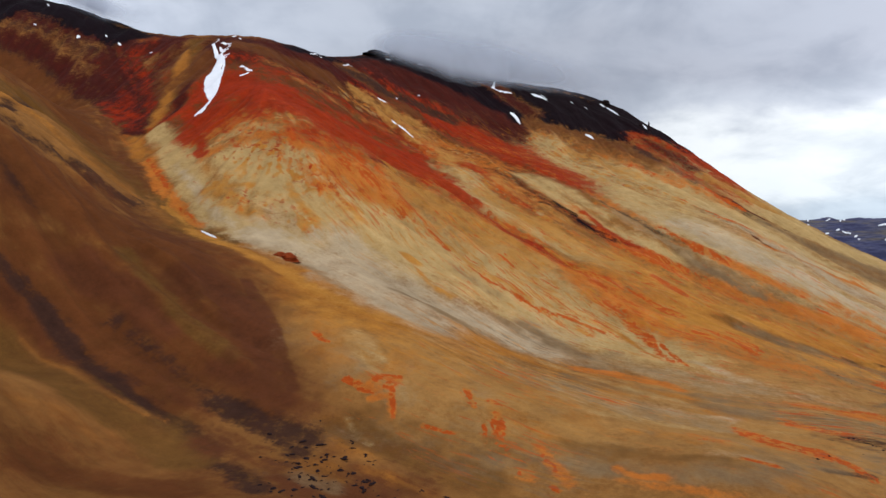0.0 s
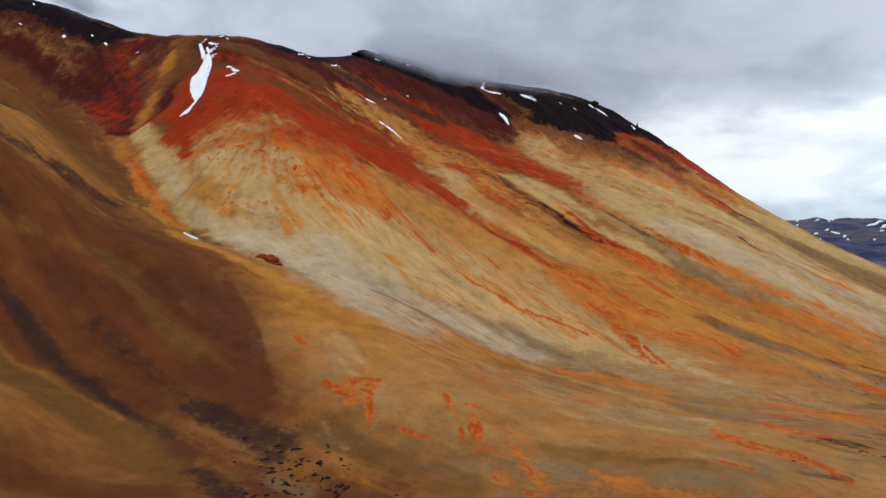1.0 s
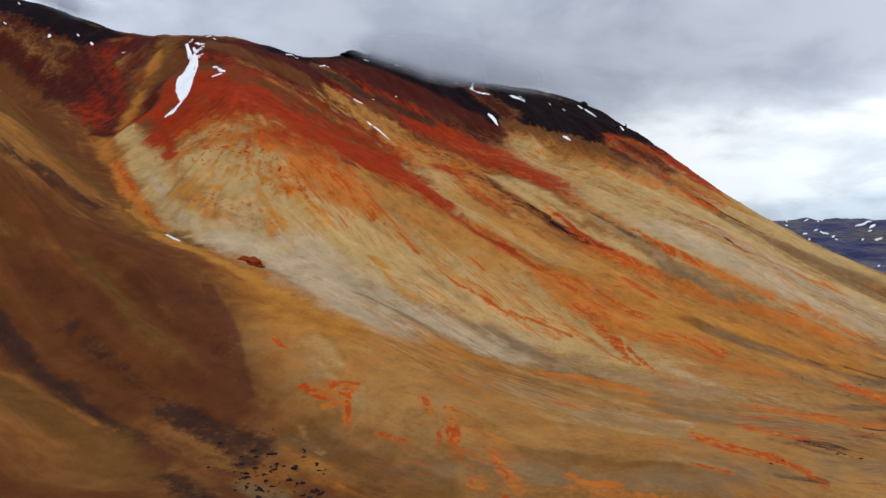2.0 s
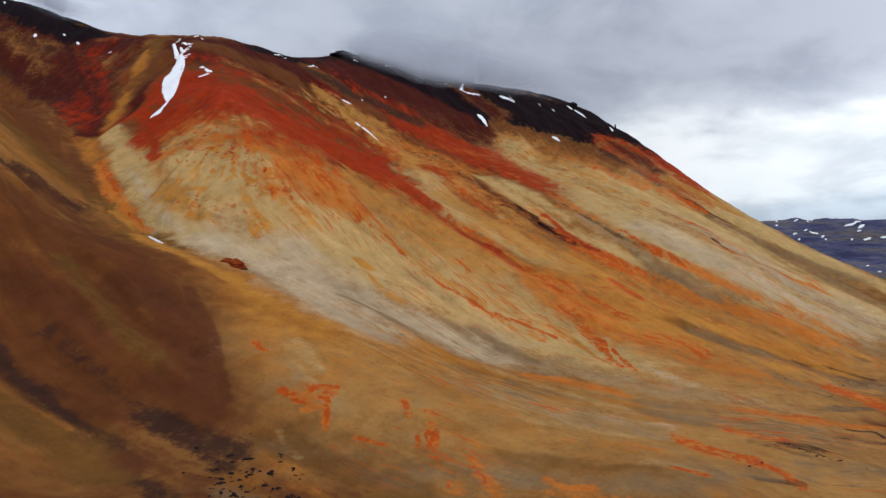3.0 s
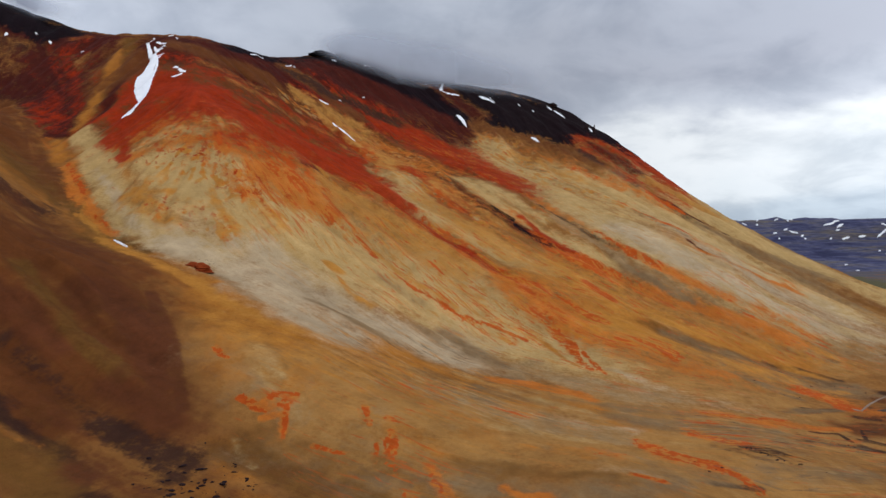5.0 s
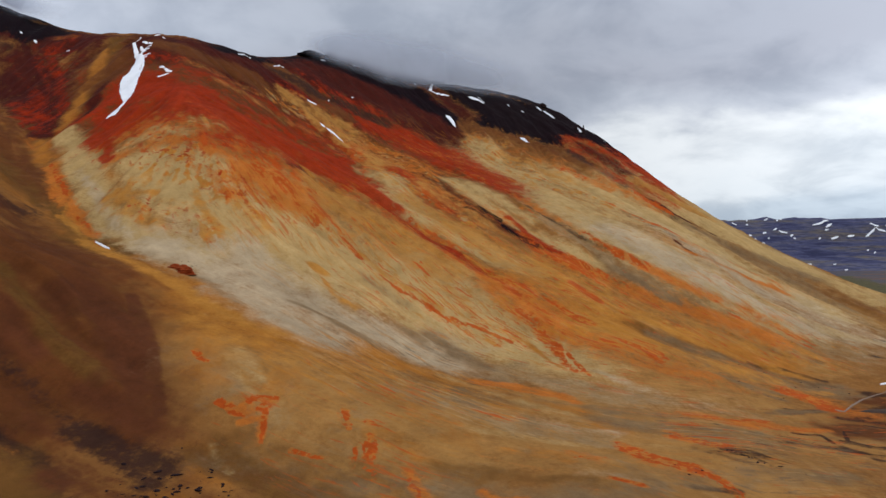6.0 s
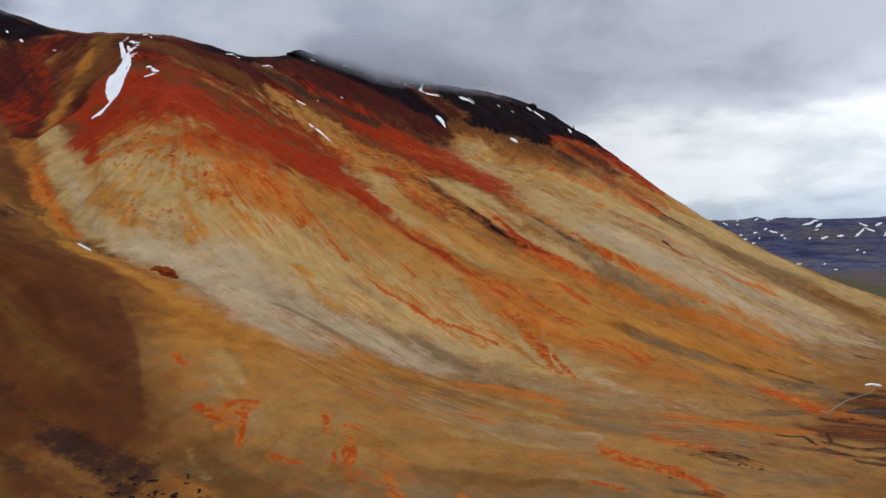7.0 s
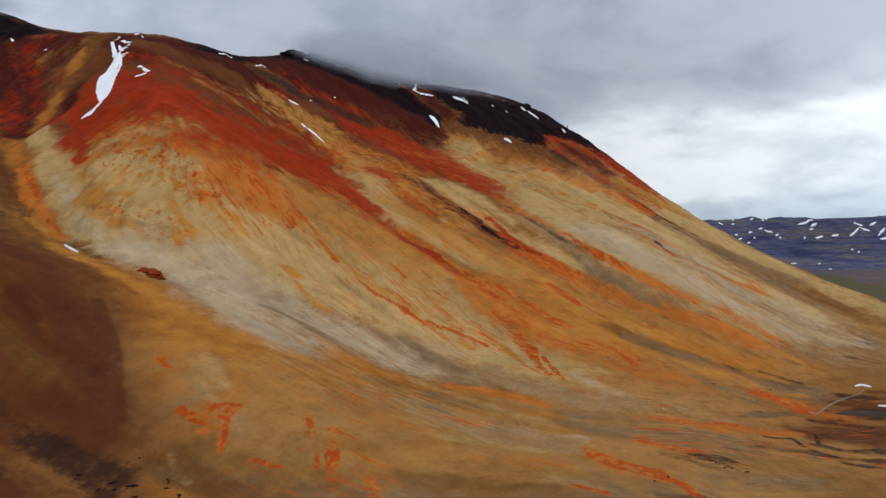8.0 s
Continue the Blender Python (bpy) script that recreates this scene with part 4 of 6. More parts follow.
stain("maroon", ((-409, 1126), (-401, 1044), (-392, 988)), 12.3, 9.7, over=True, gain=0.8)
stain("chestnut", ((-851, 1310), (-774, 1290), (-681, 1238)), 22.5, 16.6, over=True, gain=0.85, rag=0.5)
stain("umber", ((-846, 1354), (-768, 1336), (-685, 1304)), 28.0, 27.5, over=True, gain=0.7, rag=0.7)
stain("maroon", ((-872, 1378), (-793, 1360), (-711, 1354), (-643, 1330)), 27.0, 22.5, gain=0.9, rag=0.6)
stain("maroon", ((-851, 1310), (-780, 1300), (-712, 1276)), 16.5, 13.4, gain=0.5, rag=0.8)
stain("maroon", ((-758, 1338), (-658, 1274), (-552, 1160)), 27.0, 18.2, gain=0.7, rag=0.6)
stain("brown", ((-813, 1268), (-737, 1246), (-600, 1124), (-462, 946)), 10.6, 12.1, over=True, gain=0.8)
stain("gold", ((-764, 1274), (-661, 1202), (-480, 960)), 6.6, 6.9, gain=0.5)
stain("brown", ((-818, 1268), (-738, 1230), (-501, 924), (-406, 839), (-321, 726)), 77.4, 32.9, over=True, gain=0.85)
stain("olive", ((-499, 774), (-501, 835), (-449, 828), (-351, 726), (-299, 689)), 35.5, 17.3, over=True, gain=0.8)
stain("gold", ((-469, 727), (-435, 726), (-387, 714), (-343, 709), (-294, 677), (-242, 630)), 14.4, 8.8, over=True, gain=0.5)
stain("orange", ((-432, 934), (-383, 867), (-318, 754), (-270, 687)), 10.2, 6.3, over=True, gain=0.65)
stain("ochre", ((-416, 924), (-342, 795), (-290, 716), (-229, 636)), 5.4, 4.6, gain=0.7)
stain("umber", ((-366, 563), (-364, 595), (-350, 622), (-335, 648), (-310, 657)), 24.8, 21.5, over=True, gain=0.8, soft=1.7, rag=0.9)
stain("brown", ((-339, 536), (-319, 532), (-295, 528), (-268, 526), (-240, 523)), 40.5, 29.9, over=True, gain=0.85)
stain("chestnut", ((-314, 496), (-295, 499), (-272, 503)), 5.4, 9.9, gain=0.5, rag=0.9)
stain("chestnut", ((-324, 638), (-274, 607), (-218, 555)), 22.2, 14.9, over=True, gain=0.6)
stain("umber", ((-329, 506), (-311, 498), (-294, 497)), 8.5, 7.1, gain=0.5, soft=1.5)
stain("gold", ((-297, 566), (-262, 541), (-224, 516)), 8.8, 4.4, gain=0.45, rag=0.9)
stain("gold", ((-349, 558), (-335, 566)), 7.0, 7.0, gain=0.4, rag=1.0)
stain("brown", ((-351, 554), (-343, 572)), 12.5, 12.8, over=True, gain=0.7)
stain("gold", ((-314, 551), (-324, 598), (-311, 587)), 4.6, 10.1, gain=0.55, rag=0.9)
stain("brown", ((-304, 544), (-280, 521), (-257, 513)), 9.7, 7.5, over=True, gain=0.7)
stain("olive", ((-494, 761), (-504, 853), (-445, 847), (-341, 729)), 23.4, 18.6, over=True, gain=0.6, rag=0.8)
stain("gold", ((-481, 750), (-478, 820), (-384, 743), (-317, 703)), 13.3, 8.9, gain=0.55, rag=0.8)
stain("maroon", ((-859, 1322), (-795, 1308), (-709, 1270), (-605, 1180)), 23.9, 16.0, gain=0.8, rag=0.5)
stain("umber", ((-847, 1304), (-771, 1286), (-681, 1238)), 17.0, 13.5, gain=0.6, rag=0.6)
stain("brown", ((-284, 473), (-253, 481), (-212, 462), (-165, 429), (-127, 400)), 25.9, 18.8, over=True, gain=0.9)
stain("chestnut", ((-258, 477), (-233, 473), (-203, 458), (-174, 434)), 13.4, 8.8, over=True, gain=0.9, rag=0.3)
stain("umber", ((-213, 447), (-185, 427), (-155, 403), (-132, 385)), 6.8, 5.5, gain=0.45, soft=1.6)
stain("olive", ((-239, 508), (-194, 470), (-157, 436), (-127, 411)), 8.2, 6.3, over=True, gain=0.75, rag=0.3)
stain("gold", ((-222, 501), (-196, 479), (-166, 452)), 2.7, 2.1, gain=0.5)
stain("gold", ((-184, 480), (-168, 468), (-147, 449)), 1.2, 1.0, gain=0.7)
stain("chestnut", ((-179, 497), (-147, 476), (-119, 435), (-102, 405)), 18.8, 9.4, over=True, gain=0.95, rag=0.2, soft=1.1)
stain("chestnut", ((-146, 511), (-120, 463), (-101, 423), (-84, 383)), 5.8, 4.5, gain=0.8, rag=0.15, soft=0.8)
stain("brown", ((-154, 409), (-134, 400), (-115, 392)), 6.8, 8.1, over=True, gain=0.6, rag=0.3)
stain("chestnut", ((-129, 405), (-104, 389), (-82, 370)), 12.2, 7.5, over=True, gain=0.85, rag=0.3)
stain("umber", ((-289, 445), (-269, 442), (-242, 428), (-203, 396), (-167, 370), (-134, 348), (-100, 314), (-79, 287)), 6.9, 7.8, over=True, gain=0.85, rag=0.3, soft=1.3)
stain("umber", ((-125, 373), (-103, 361), (-81, 346), (-66, 339)), 9.8, 11.1, over=True, gain=0.85, rag=0.4, soft=1.3)
stain("brown", ((-148, 369), (-122, 356), (-95, 332)), 3.0, 3.1, over=True, gain=0.6)
stain("olive", ((-258, 397), (-212, 368), (-178, 355), (-147, 345), (-117, 318)), 17.0, 13.0, over=True, gain=0.85, rag=0.3)
stain("gold", ((-253, 411), (-218, 391), (-188, 369), (-168, 363), (-145, 355)), 3.0, 3.3, over=True, gain=0.45, soft=1.6, rag=0.3)
stain("gold", ((-195, 308), (-179, 325), (-152, 326)), 9.3, 13.6, gain=0.3, rag=0.3)
stain("brown", ((-171, 264), (-157, 277), (-138, 285), (-112, 280)), 16.2, 21.6, over=True, gain=0.8, rag=0.3)
stain("gold", ((-95, 323), (-73, 309), (-52, 309)), 8.0, 7.9, over=True, gain=0.5, rag=1.1)
stain("slate", ((-78, 308), (-63, 300), (-47, 294)), 7.0, 5.6, gain=0.5, rag=1.2)
stain("silt", ((-58, 457), (-41, 423), (-25, 394), (-17, 372)), 6.0, 4.4, gain=0.4, rag=0.9)
stain("cream", ((-63, 440), (-48, 415), (-37, 393)), 3.3, 2.7, gain=0.25, rag=1.1)
stain("olive", ((-54, 458), (-44, 440), (-34, 423)), 2.7, 2.4, over=True, gain=0.35, rag=0.8)
stain("cream", ((-50, 358), (-42, 345), (-36, 339)), 2.4, 2.3, gain=0.4, rag=1.1)
stain("slate", ((-46, 345), (-24, 349), (-1, 342), (21, 329)), 11.5, 11.2, over=True, gain=0.35, rag=0.7)
stain("slate", ((-74, 413), (-60, 381)), 3.7, 4.1, gain=0.25, rag=0.8)
stain("silt", ((-14, 335), (5, 328), (27, 319)), 5.3, 5.1, gain=0.3, rag=1.0)
stain("olive", ((-46, 358), (-19, 351), (7, 340)), 8.0, 7.6, over=True, gain=0.45, rag=0.9)
stain("tan", ((-13, 402), (20, 390), (51, 373), (78, 353)), 21.1, 21.3, over=True, gain=0.55, rag=0.5)
stain("slate", ((48, 335), (64, 329), (79, 318)), 9.3, 9.5, over=True, gain=0.7, rag=0.9)
stain("slate", ((103, 318), (127, 312), (154, 313)), 10.5, 12.5, over=True, gain=0.65, rag=0.9)
stain("orange", ((47, 342), (52, 328), (56, 316)), 3.1, 3.5, gain=0.9, rag=0.8)
stain("orange", ((82, 319), (88, 311), (100, 306)), 3.3, 4.0, gain=0.8, rag=0.8)
stain("rust", ((29, 368), (30, 351), (31, 335)), 3.3, 2.9, gain=1, rag=0.5)
stain("rust", ((22, 358), (21, 340)), 1.7, 1.7, gain=0.9, rag=0.8)
stain("rust", ((27, 383), (34, 380)), 4.0, 3.0, gain=1, rag=0.7)
stain("rust", ((13, 393), (17, 373)), 2.1, 1.9, gain=0.9, rag=0.8)
stain("rust", ((-9, 355), (7, 350)), 2.3, 2.0, gain=0.9, rag=0.7)
stain("rust", ((-39, 395), (-28, 394)), 3.3, 4.0, gain=0.9, rag=0.8)
stain("rust", ((36, 319), (43, 313)), 2.3, 2.3, gain=0.9, rag=0.7)
stain("umber", ((-111, 366), (-86, 344), (-70, 326)), 10.4, 8.2, over=True, gain=0.8, rag=0.5)
stain("chestnut", ((-119, 339), (-90, 319), (-74, 307)), 9.4, 8.1, over=True, gain=0.75, rag=0.4)
stain("umber", ((-83, 318), (-68, 312)), 4.0, 3.1, gain=0.6, rag=1.0)
stain("cream", ((-392, 946), (-325, 820), (-258, 718), (-189, 629)), 13.4, 14.5, over=True, gain=0.85, rag=0.5)
stain("cream", ((-245, 788), (-197, 754), (-149, 707), (-110, 659)), 27.4, 25.6, over=True, gain=0.8, rag=0.8)
stain("cream", ((-88, 684), (-43, 676), (2, 658), (34, 629)), 35.0, 34.4, over=True, gain=0.75, rag=0.6)
stain("ash", ((-312, 800), (-249, 705), (-187, 623)), 5.5, 7.4, gain=0.6, rag=0.7)
stain("ash", ((-171, 620), (-118, 587), (-63, 538), (-8, 506)), 21.5, 26.8, over=True, gain=0.85, rag=0.5)
stain("ash", ((-99, 631), (-48, 588), (-3, 562), (43, 555), (78, 539)), 23.7, 24.7, over=True, gain=0.8, rag=0.5)
stain("slate", ((-165, 602), (-135, 580), (-105, 554), (-78, 526)), 6.0, 7.0, gain=0.5, rag=0.8)
stain("slate", ((-35, 566), (-7, 550), (25, 533)), 8.0, 8.4, gain=0.7, rag=0.6)
stain("slate", ((73, 601), (95, 571), (121, 547)), 11.4, 12.9, over=True, gain=0.9, rag=0.5)
stain("slate", ((13, 668), (45, 648)), 17.3, 11.2, gain=0.4, rag=0.8)
stain("ochre", ((-247, 721), (-221, 703), (-188, 663)), 11.9, 7.1, over=True, gain=1, rag=0.8)
stain("olive", ((-237, 711), (-211, 691), (-189, 665)), 6.6, 4.3, over=True, gain=0.5, rag=1.0)
stain("ochre", ((-236, 722), (-204, 720)), 6.3, 5.3, gain=0.8, rag=1.0)
stain("ochre", ((-165, 724), (-144, 687), (-122, 663)), 5.2, 5.6, gain=0.7, rag=1.2)
stain("ochre", ((-130, 725), (-101, 697), (-86, 674)), 11.8, 9.2, gain=0.6, rag=1.2)
stain("ochre", ((-34, 647), (-26, 645)), 7.3, 5.3, over=True, gain=0.95, rag=0.6)
stain("ochre", ((-25, 631), (-11, 609), (5, 600)), 3.1, 4.5, gain=0.6, rag=0.9)
stain("orange", ((-156, 760), (-136, 727), (-117, 721)), 7.2, 8.1, gain=0.7, rag=1.1)
stain("rust", ((-141, 736), (-129, 720)), 4.8, 4.3, gain=0.7, rag=1.1)
stain("red", ((-357, 965), (-315, 879), (-281, 802)), 10.3, 5.9, over=True, gain=0.95, rag=0.7)
stain("maroon", ((-341, 936), (-310, 869)), 4.9, 3.5, gain=0.7, rag=0.8)
stain("red", ((-306, 892), (-288, 892), (-269, 921), (-274, 983)), 39.7, 23.9, over=True, gain=0.8, rag=0.8)
stain("orange", ((-273, 796), (-246, 810), (-208, 812), (-173, 803)), 13.9, 11.3, gain=0.55, rag=1.3)
stain("cream", ((-261, 836), (-245, 847), (-207, 833)), 15.4, 11.8, over=True, gain=0.6, rag=1.3)
stain("cream", ((-196, 794), (-167, 781), (-153, 774)), 9.4, 9.2, over=True, gain=0.75, rag=1.1)
stain("rust", ((-237, 866), (-193, 807), (-176, 766)), 5.0, 4.0, gain=0.6, rag=1.3)
stain("orange", ((-369, 853), (-323, 768), (-285, 717), (-255, 673), (-228, 639)), 8.0, 5.8, over=True, gain=0.75, rag=0.8)
stain("gold", ((-421, 932), (-375, 845)), 10.4, 8.3, over=True, gain=0.7, rag=0.8)
stain("red", ((-274, 1037), (-194, 978), (-121, 967), (-54, 926), (-1, 902)), 46.5, 48.7, over=True, gain=0.75, rag=0.8)
stain("orange", ((-203, 868), (-139, 860), (-76, 860), (-27, 855)), 25.2, 29.8, over=True, gain=0.4, rag=1.2)
stain("brown", ((-358, 1111), (-277, 1076), (-209, 1081), (-163, 1121)), 28.1, 29.1, over=True, gain=0.45, rag=1.1)
stain("buff", ((-235, 1118), (-166, 1137), (-94, 1152)), 16.7, 17.1, gain=0.35, rag=1.3)
stain("red", ((-50, 1064), (-10, 952), (18, 917)), 25.9, 25.3, over=True, gain=1, rag=0.5)
stain("orange", ((-129, 777), (-90, 772), (-51, 759)), 32.8, 35.3, over=True, gain=0.6, rag=1.0)
stain("rust", ((-108, 800), (-65, 772), (-25, 738)), 16.6, 11.5, gain=0.8, rag=0.9)
stain("rust", ((-147, 835), (-100, 834), (-59, 830)), 16.8, 20.7, gain=0.7, rag=0.9)
stain("buff", ((-60, 840), (-5, 833), (36, 815)), 18.8, 21.0, over=True, gain=0.8, rag=0.8)
stain("buff", ((-4, 805), (49, 793), (91, 749)), 44.5, 31.6, over=True, gain=0.7, rag=0.6)
stain("cream", ((-12, 719), (35, 711), (79, 670), (118, 633)), 27.3, 16.7, over=True, gain=0.6, rag=0.7)
stain("brown", ((-351, 1233), (-276, 1212), (-214, 1241), (-163, 1237)), 37.4, 38.0, over=True, gain=0.8, rag=0.6)
stain("maroon", ((-362, 1267), (-288, 1258), (-240, 1320), (-183, 1402)), 21.8, 29.3, over=True, gain=0.85, rag=0.5)
stain("brown", ((-432, 1108), (-417, 1150), (-422, 1200)), 28.1, 18.4, over=True, gain=0.7, rag=0.7)
stain("buff", ((-162, 1281), (-125, 1253), (-86, 1224), (-48, 1178)), 19.1, 16.6, over=True, gain=0.85, rag=0.8)
stain("buff", ((-108, 1287), (-66, 1291), (-20, 1197), (19, 1139)), 33.0, 30.6, over=True, gain=0.75, rag=0.9)
stain("brown", ((-203, 1417), (-151, 1374), (-91, 1334), (-59, 1336)), 29.7, 24.3, over=True, gain=0.7, rag=0.7)
stain("maroon", ((-157, 1515), (-81, 1492), (-8, 1486), (65, 1461), (124, 1439)), 70.9, 52.2, over=True, gain=0.8, rag=0.6)
stain("black", ((-128, 1594), (-37, 1600), (42, 1604), (109, 1622)), 34.0, 33.6, gain=0.75, rag=0.6)
stain("red", ((-127, 1466), (-65, 1429), (-6, 1424), (62, 1351), (124, 1285), (183, 1168)), 41.9, 46.4, over=True, gain=0.85, rag=0.6)
stain("red", ((166, 1277), (201, 1155), (218, 1116)), 41.2, 21.2, over=True, gain=1, rag=0.5)
stain("orange", ((-11, 1224), (48, 1184), (112, 1127)), 36.5, 34.5, over=True, gain=0.55, rag=1.1)
stain("rust", ((-40, 1191), (-7, 1092), (6, 945)), 16.0, 7.8, gain=0.9, rag=0.9)
stain("cream", ((20, 1039), (53, 959), (81, 904)), 31.7, 24.1, over=True, gain=0.8, rag=0.7)
stain("buff", ((68, 951), (118, 897), (163, 856), (194, 798)), 25.2, 23.5, over=True, gain=0.75, rag=0.7)
stain("cream", ((155, 1089), (194, 1051), (236, 1001)), 26.2, 18.3, over=True, gain=0.85, rag=0.6)
stain("rust", ((56, 1089), (87, 1004), (108, 963)), 12.6, 13.0, gain=0.8, rag=1.0)
stain("umber", ((-557, 1156), (-486, 1059), (-429, 980)), 10.5, 7.3, gain=0.7)
stain("umber", ((-676, 1237), (-602, 1172), (-508, 1052)), 16.1, 13.7, gain=0.55)
stain("umber", ((-187, 1390), (-118, 1379), (-52, 1398), (17, 1405)), 27.5, 27.2, over=True, gain=0.75, rag=0.6)
stain("maroon", ((-81, 1492), (-9, 1516), (66, 1523), (116, 1509)), 34.7, 40.0, over=True, gain=0.85, rag=0.5)
stain("brown", ((-7, 1456), (41, 1450), (100, 1442)), 24.0, 22.0, gain=0.6, rag=0.7)
stain("maroon", ((-131, 1502), (-33, 1504), (66, 1493), (136, 1450)), 61.6, 42.4, over=True, gain=0.75, rag=0.6)
stain("umber", ((-77, 1429), (17, 1437), (100, 1432)), 24.5, 21.9, gain=0.6, rag=0.7)
stain("black", ((156, 1539), (207, 1537), (248, 1559), (350, 1489), (426, 1490)), 21.3, 20.7, gain=0.8, rag=0.9)
stain("brown", ((247, 1509), (299, 1479), (363, 1436), (408, 1380)), 25.8, 25.0, over=True, gain=0.6, rag=1.0)
stain("orange", ((260, 1471), (312, 1425), (370, 1366)), 24.2, 22.9, gain=0.5, rag=1.1)
stain("cream", ((222, 1457), (251, 1341), (294, 1229), (330, 1097)), 47.0, 55.8, over=True, gain=0.8, rag=0.7)
stain("cream", ((331, 1348), (381, 1209), (411, 1066)), 46.9, 49.4, over=True, gain=0.8, rag=0.7)
stain("ochre", ((262, 1407), (323, 1362), (375, 1302)), 28.0, 26.5, gain=0.5, rag=1.3)
stain("red", ((458, 1516), (503, 1496), (538, 1451), (562, 1416)), 44.2, 42.7, over=True, gain=0.95, rag=0.5)
stain("maroon", ((462, 1506), (497, 1477), (531, 1431)), 35.4, 33.4, over=True, gain=0.75, rag=0.6)
stain("buff", ((553, 1394), (603, 1372), (645, 1336)), 31.2, 25.3, over=True, gain=0.8, rag=0.6)
stain("rust", ((382, 1370), (407, 1336)), 23.0, 13.5, gain=0.7, rag=1.0)
stain("rust", ((7, 899), (43, 868), (77, 842), (109, 810), (140, 765)), 15.4, 12.4, gain=1, rag=0.6)
stain("rust", ((131, 777), (151, 737), (162, 700)), 9.5, 6.7, gain=1, rag=0.5)
stain("rust", ((142, 740), (156, 699), (171, 672), (178, 645)), 7.9, 4.7, gain=1, rag=0.7)
stain("ochre", ((5, 723), (40, 691), (83, 656)), 6.5, 5.5, gain=0.7, rag=0.9)
stain("gold", ((145, 640), (164, 604), (180, 570)), 3.4, 3.3, over=True, gain=0.8, rag=0.8)
stain("orange", ((149, 729), (195, 690), (220, 640)), 26.1, 26.0, over=True, gain=0.95, rag=0.5)
stain("rust", ((156, 732), (186, 700), (206, 667)), 13.5, 11.0, gain=0.75, rag=0.8)
stain("cream", ((106, 718), (135, 675), (161, 626)), 8.3, 6.7, over=True, gain=0.8, rag=0.6)
stain("cream", ((64, 845), (113, 786), (133, 744)), 8.2, 6.4, gain=0.5, rag=0.7)
stain("maroon", ((100, 1075), (139, 1024), (172, 988), (208, 941), (234, 899)), 14.2, 11.8, over=True, gain=0.6, rag=0.9)
stain("red", ((205, 989), (229, 946), (254, 903)), 7.6, 8.6, over=True, gain=0.9, rag=0.8)
stain("rust", ((254, 889), (284, 852), (311, 807), (343, 775)), 15.8, 12.4, gain=1, rag=0.6)
stain("rust", ((311, 968), (336, 921), (362, 886), (387, 857)), 8.3, 9.0, gain=1, rag=0.5)
stain("orange", ((228, 1094), (282, 1015), (318, 964)), 13.4, 9.1, gain=0.6, rag=0.8)
stain("orange", ((382, 863), (416, 825), (458, 798), (496, 771)), 12.6, 18.0, over=True, gain=0.6, rag=0.5)
stain("orange", ((502, 1086), (556, 1084), (624, 1055), (688, 1056)), 12.6, 19.2, over=True, gain=0.5, rag=0.5)
stain("slate", ((579, 1215), (640, 1172), (697, 1116), (740, 1038)), 27.6, 39.1, over=True, gain=0.6, rag=0.4)
stain("ash", ((355, 978), (403, 912), (444, 853), (489, 817), (531, 794)), 34.3, 28.5, over=True, gain=0.8, rag=0.4)
stain("ash", ((481, 947), (523, 905), (581, 896), (611, 850)), 16.5, 17.0, over=True, gain=0.7, rag=0.5)
stain("silt", ((255, 1009), (302, 937), (336, 857), (371, 802)), 13.7, 12.6, over=True, gain=0.7, rag=0.6)
stain("slate", ((319, 871), (352, 824), (385, 788)), 8.8, 9.1, gain=0.7, rag=0.6)
stain("ochre", ((216, 835), (256, 780), (291, 733), (325, 696)), 33.3, 37.2, over=True, gain=0.75, rag=0.6)
stain("ochre", ((235, 669), (292, 672), (346, 642), (407, 653)), 34.2, 30.0, over=True, gain=0.8, rag=0.5)
stain("ochre", ((271, 727), (317, 690), (363, 666), (415, 655)), 27.6, 23.5, over=True, gain=0.7, rag=0.5)
stain("olive", ((288, 691), (323, 677), (363, 666), (400, 660)), 13.3, 11.8, over=True, gain=0.7, rag=0.5)
stain("slate", ((308, 669), (354, 659), (392, 656)), 8.3, 8.2, gain=0.4, rag=0.6)
stain("silt", ((134, 554), (166, 535), (190, 512), (228, 509)), 24.8, 25.0, over=True, gain=0.7, rag=0.6)
stain("ash", ((208, 568), (229, 535), (258, 519)), 6.2, 10.1, gain=0.5, rag=0.9)
stain("gold", ((54, 516), (92, 510), (121, 487)), 11.5, 10.2, over=True, gain=0.7, rag=0.9)
stain("orange", ((101, 511), (135, 512), (165, 497)), 6.3, 7.2, over=True, gain=0.85, rag=0.9)
stain("slate", ((117, 485), (138, 473), (159, 462)), 6.0, 6.7, gain=0.8, rag=0.9)
stain("gold", ((107, 451), (118, 442)), 6.7, 6.6, gain=0.8, rag=0.9)
stain("ash", ((133, 433), (153, 417), (174, 417)), 7.5, 8.0, gain=0.6, rag=1.0)
stain("silt", ((54, 438), (90, 435), (123, 424), (154, 406)), 18.1, 19.7, over=True, gain=0.6, rag=0.8)
stain("gold", ((167, 438), (176, 417)), 6.5, 3.1, gain=0.8, rag=0.9)
stain("rust", ((172, 397), (176, 376), (191, 367), (202, 351)), 5.9, 6.0, gain=1, rag=0.6)
stain("slate", ((157, 368), (165, 350), (172, 332)), 6.3, 8.1, over=True, gain=0.6, rag=1.0)
stain("flecked", ((-284, 844), (-220, 790), (-162, 758), (-107, 728)), 31.5, 36.7, rag=0.3)
stain("flecked", ((-258, 740), (-197, 684), (-137, 659)), 24.2, 24.3, rag=0.3, gain=0.8)
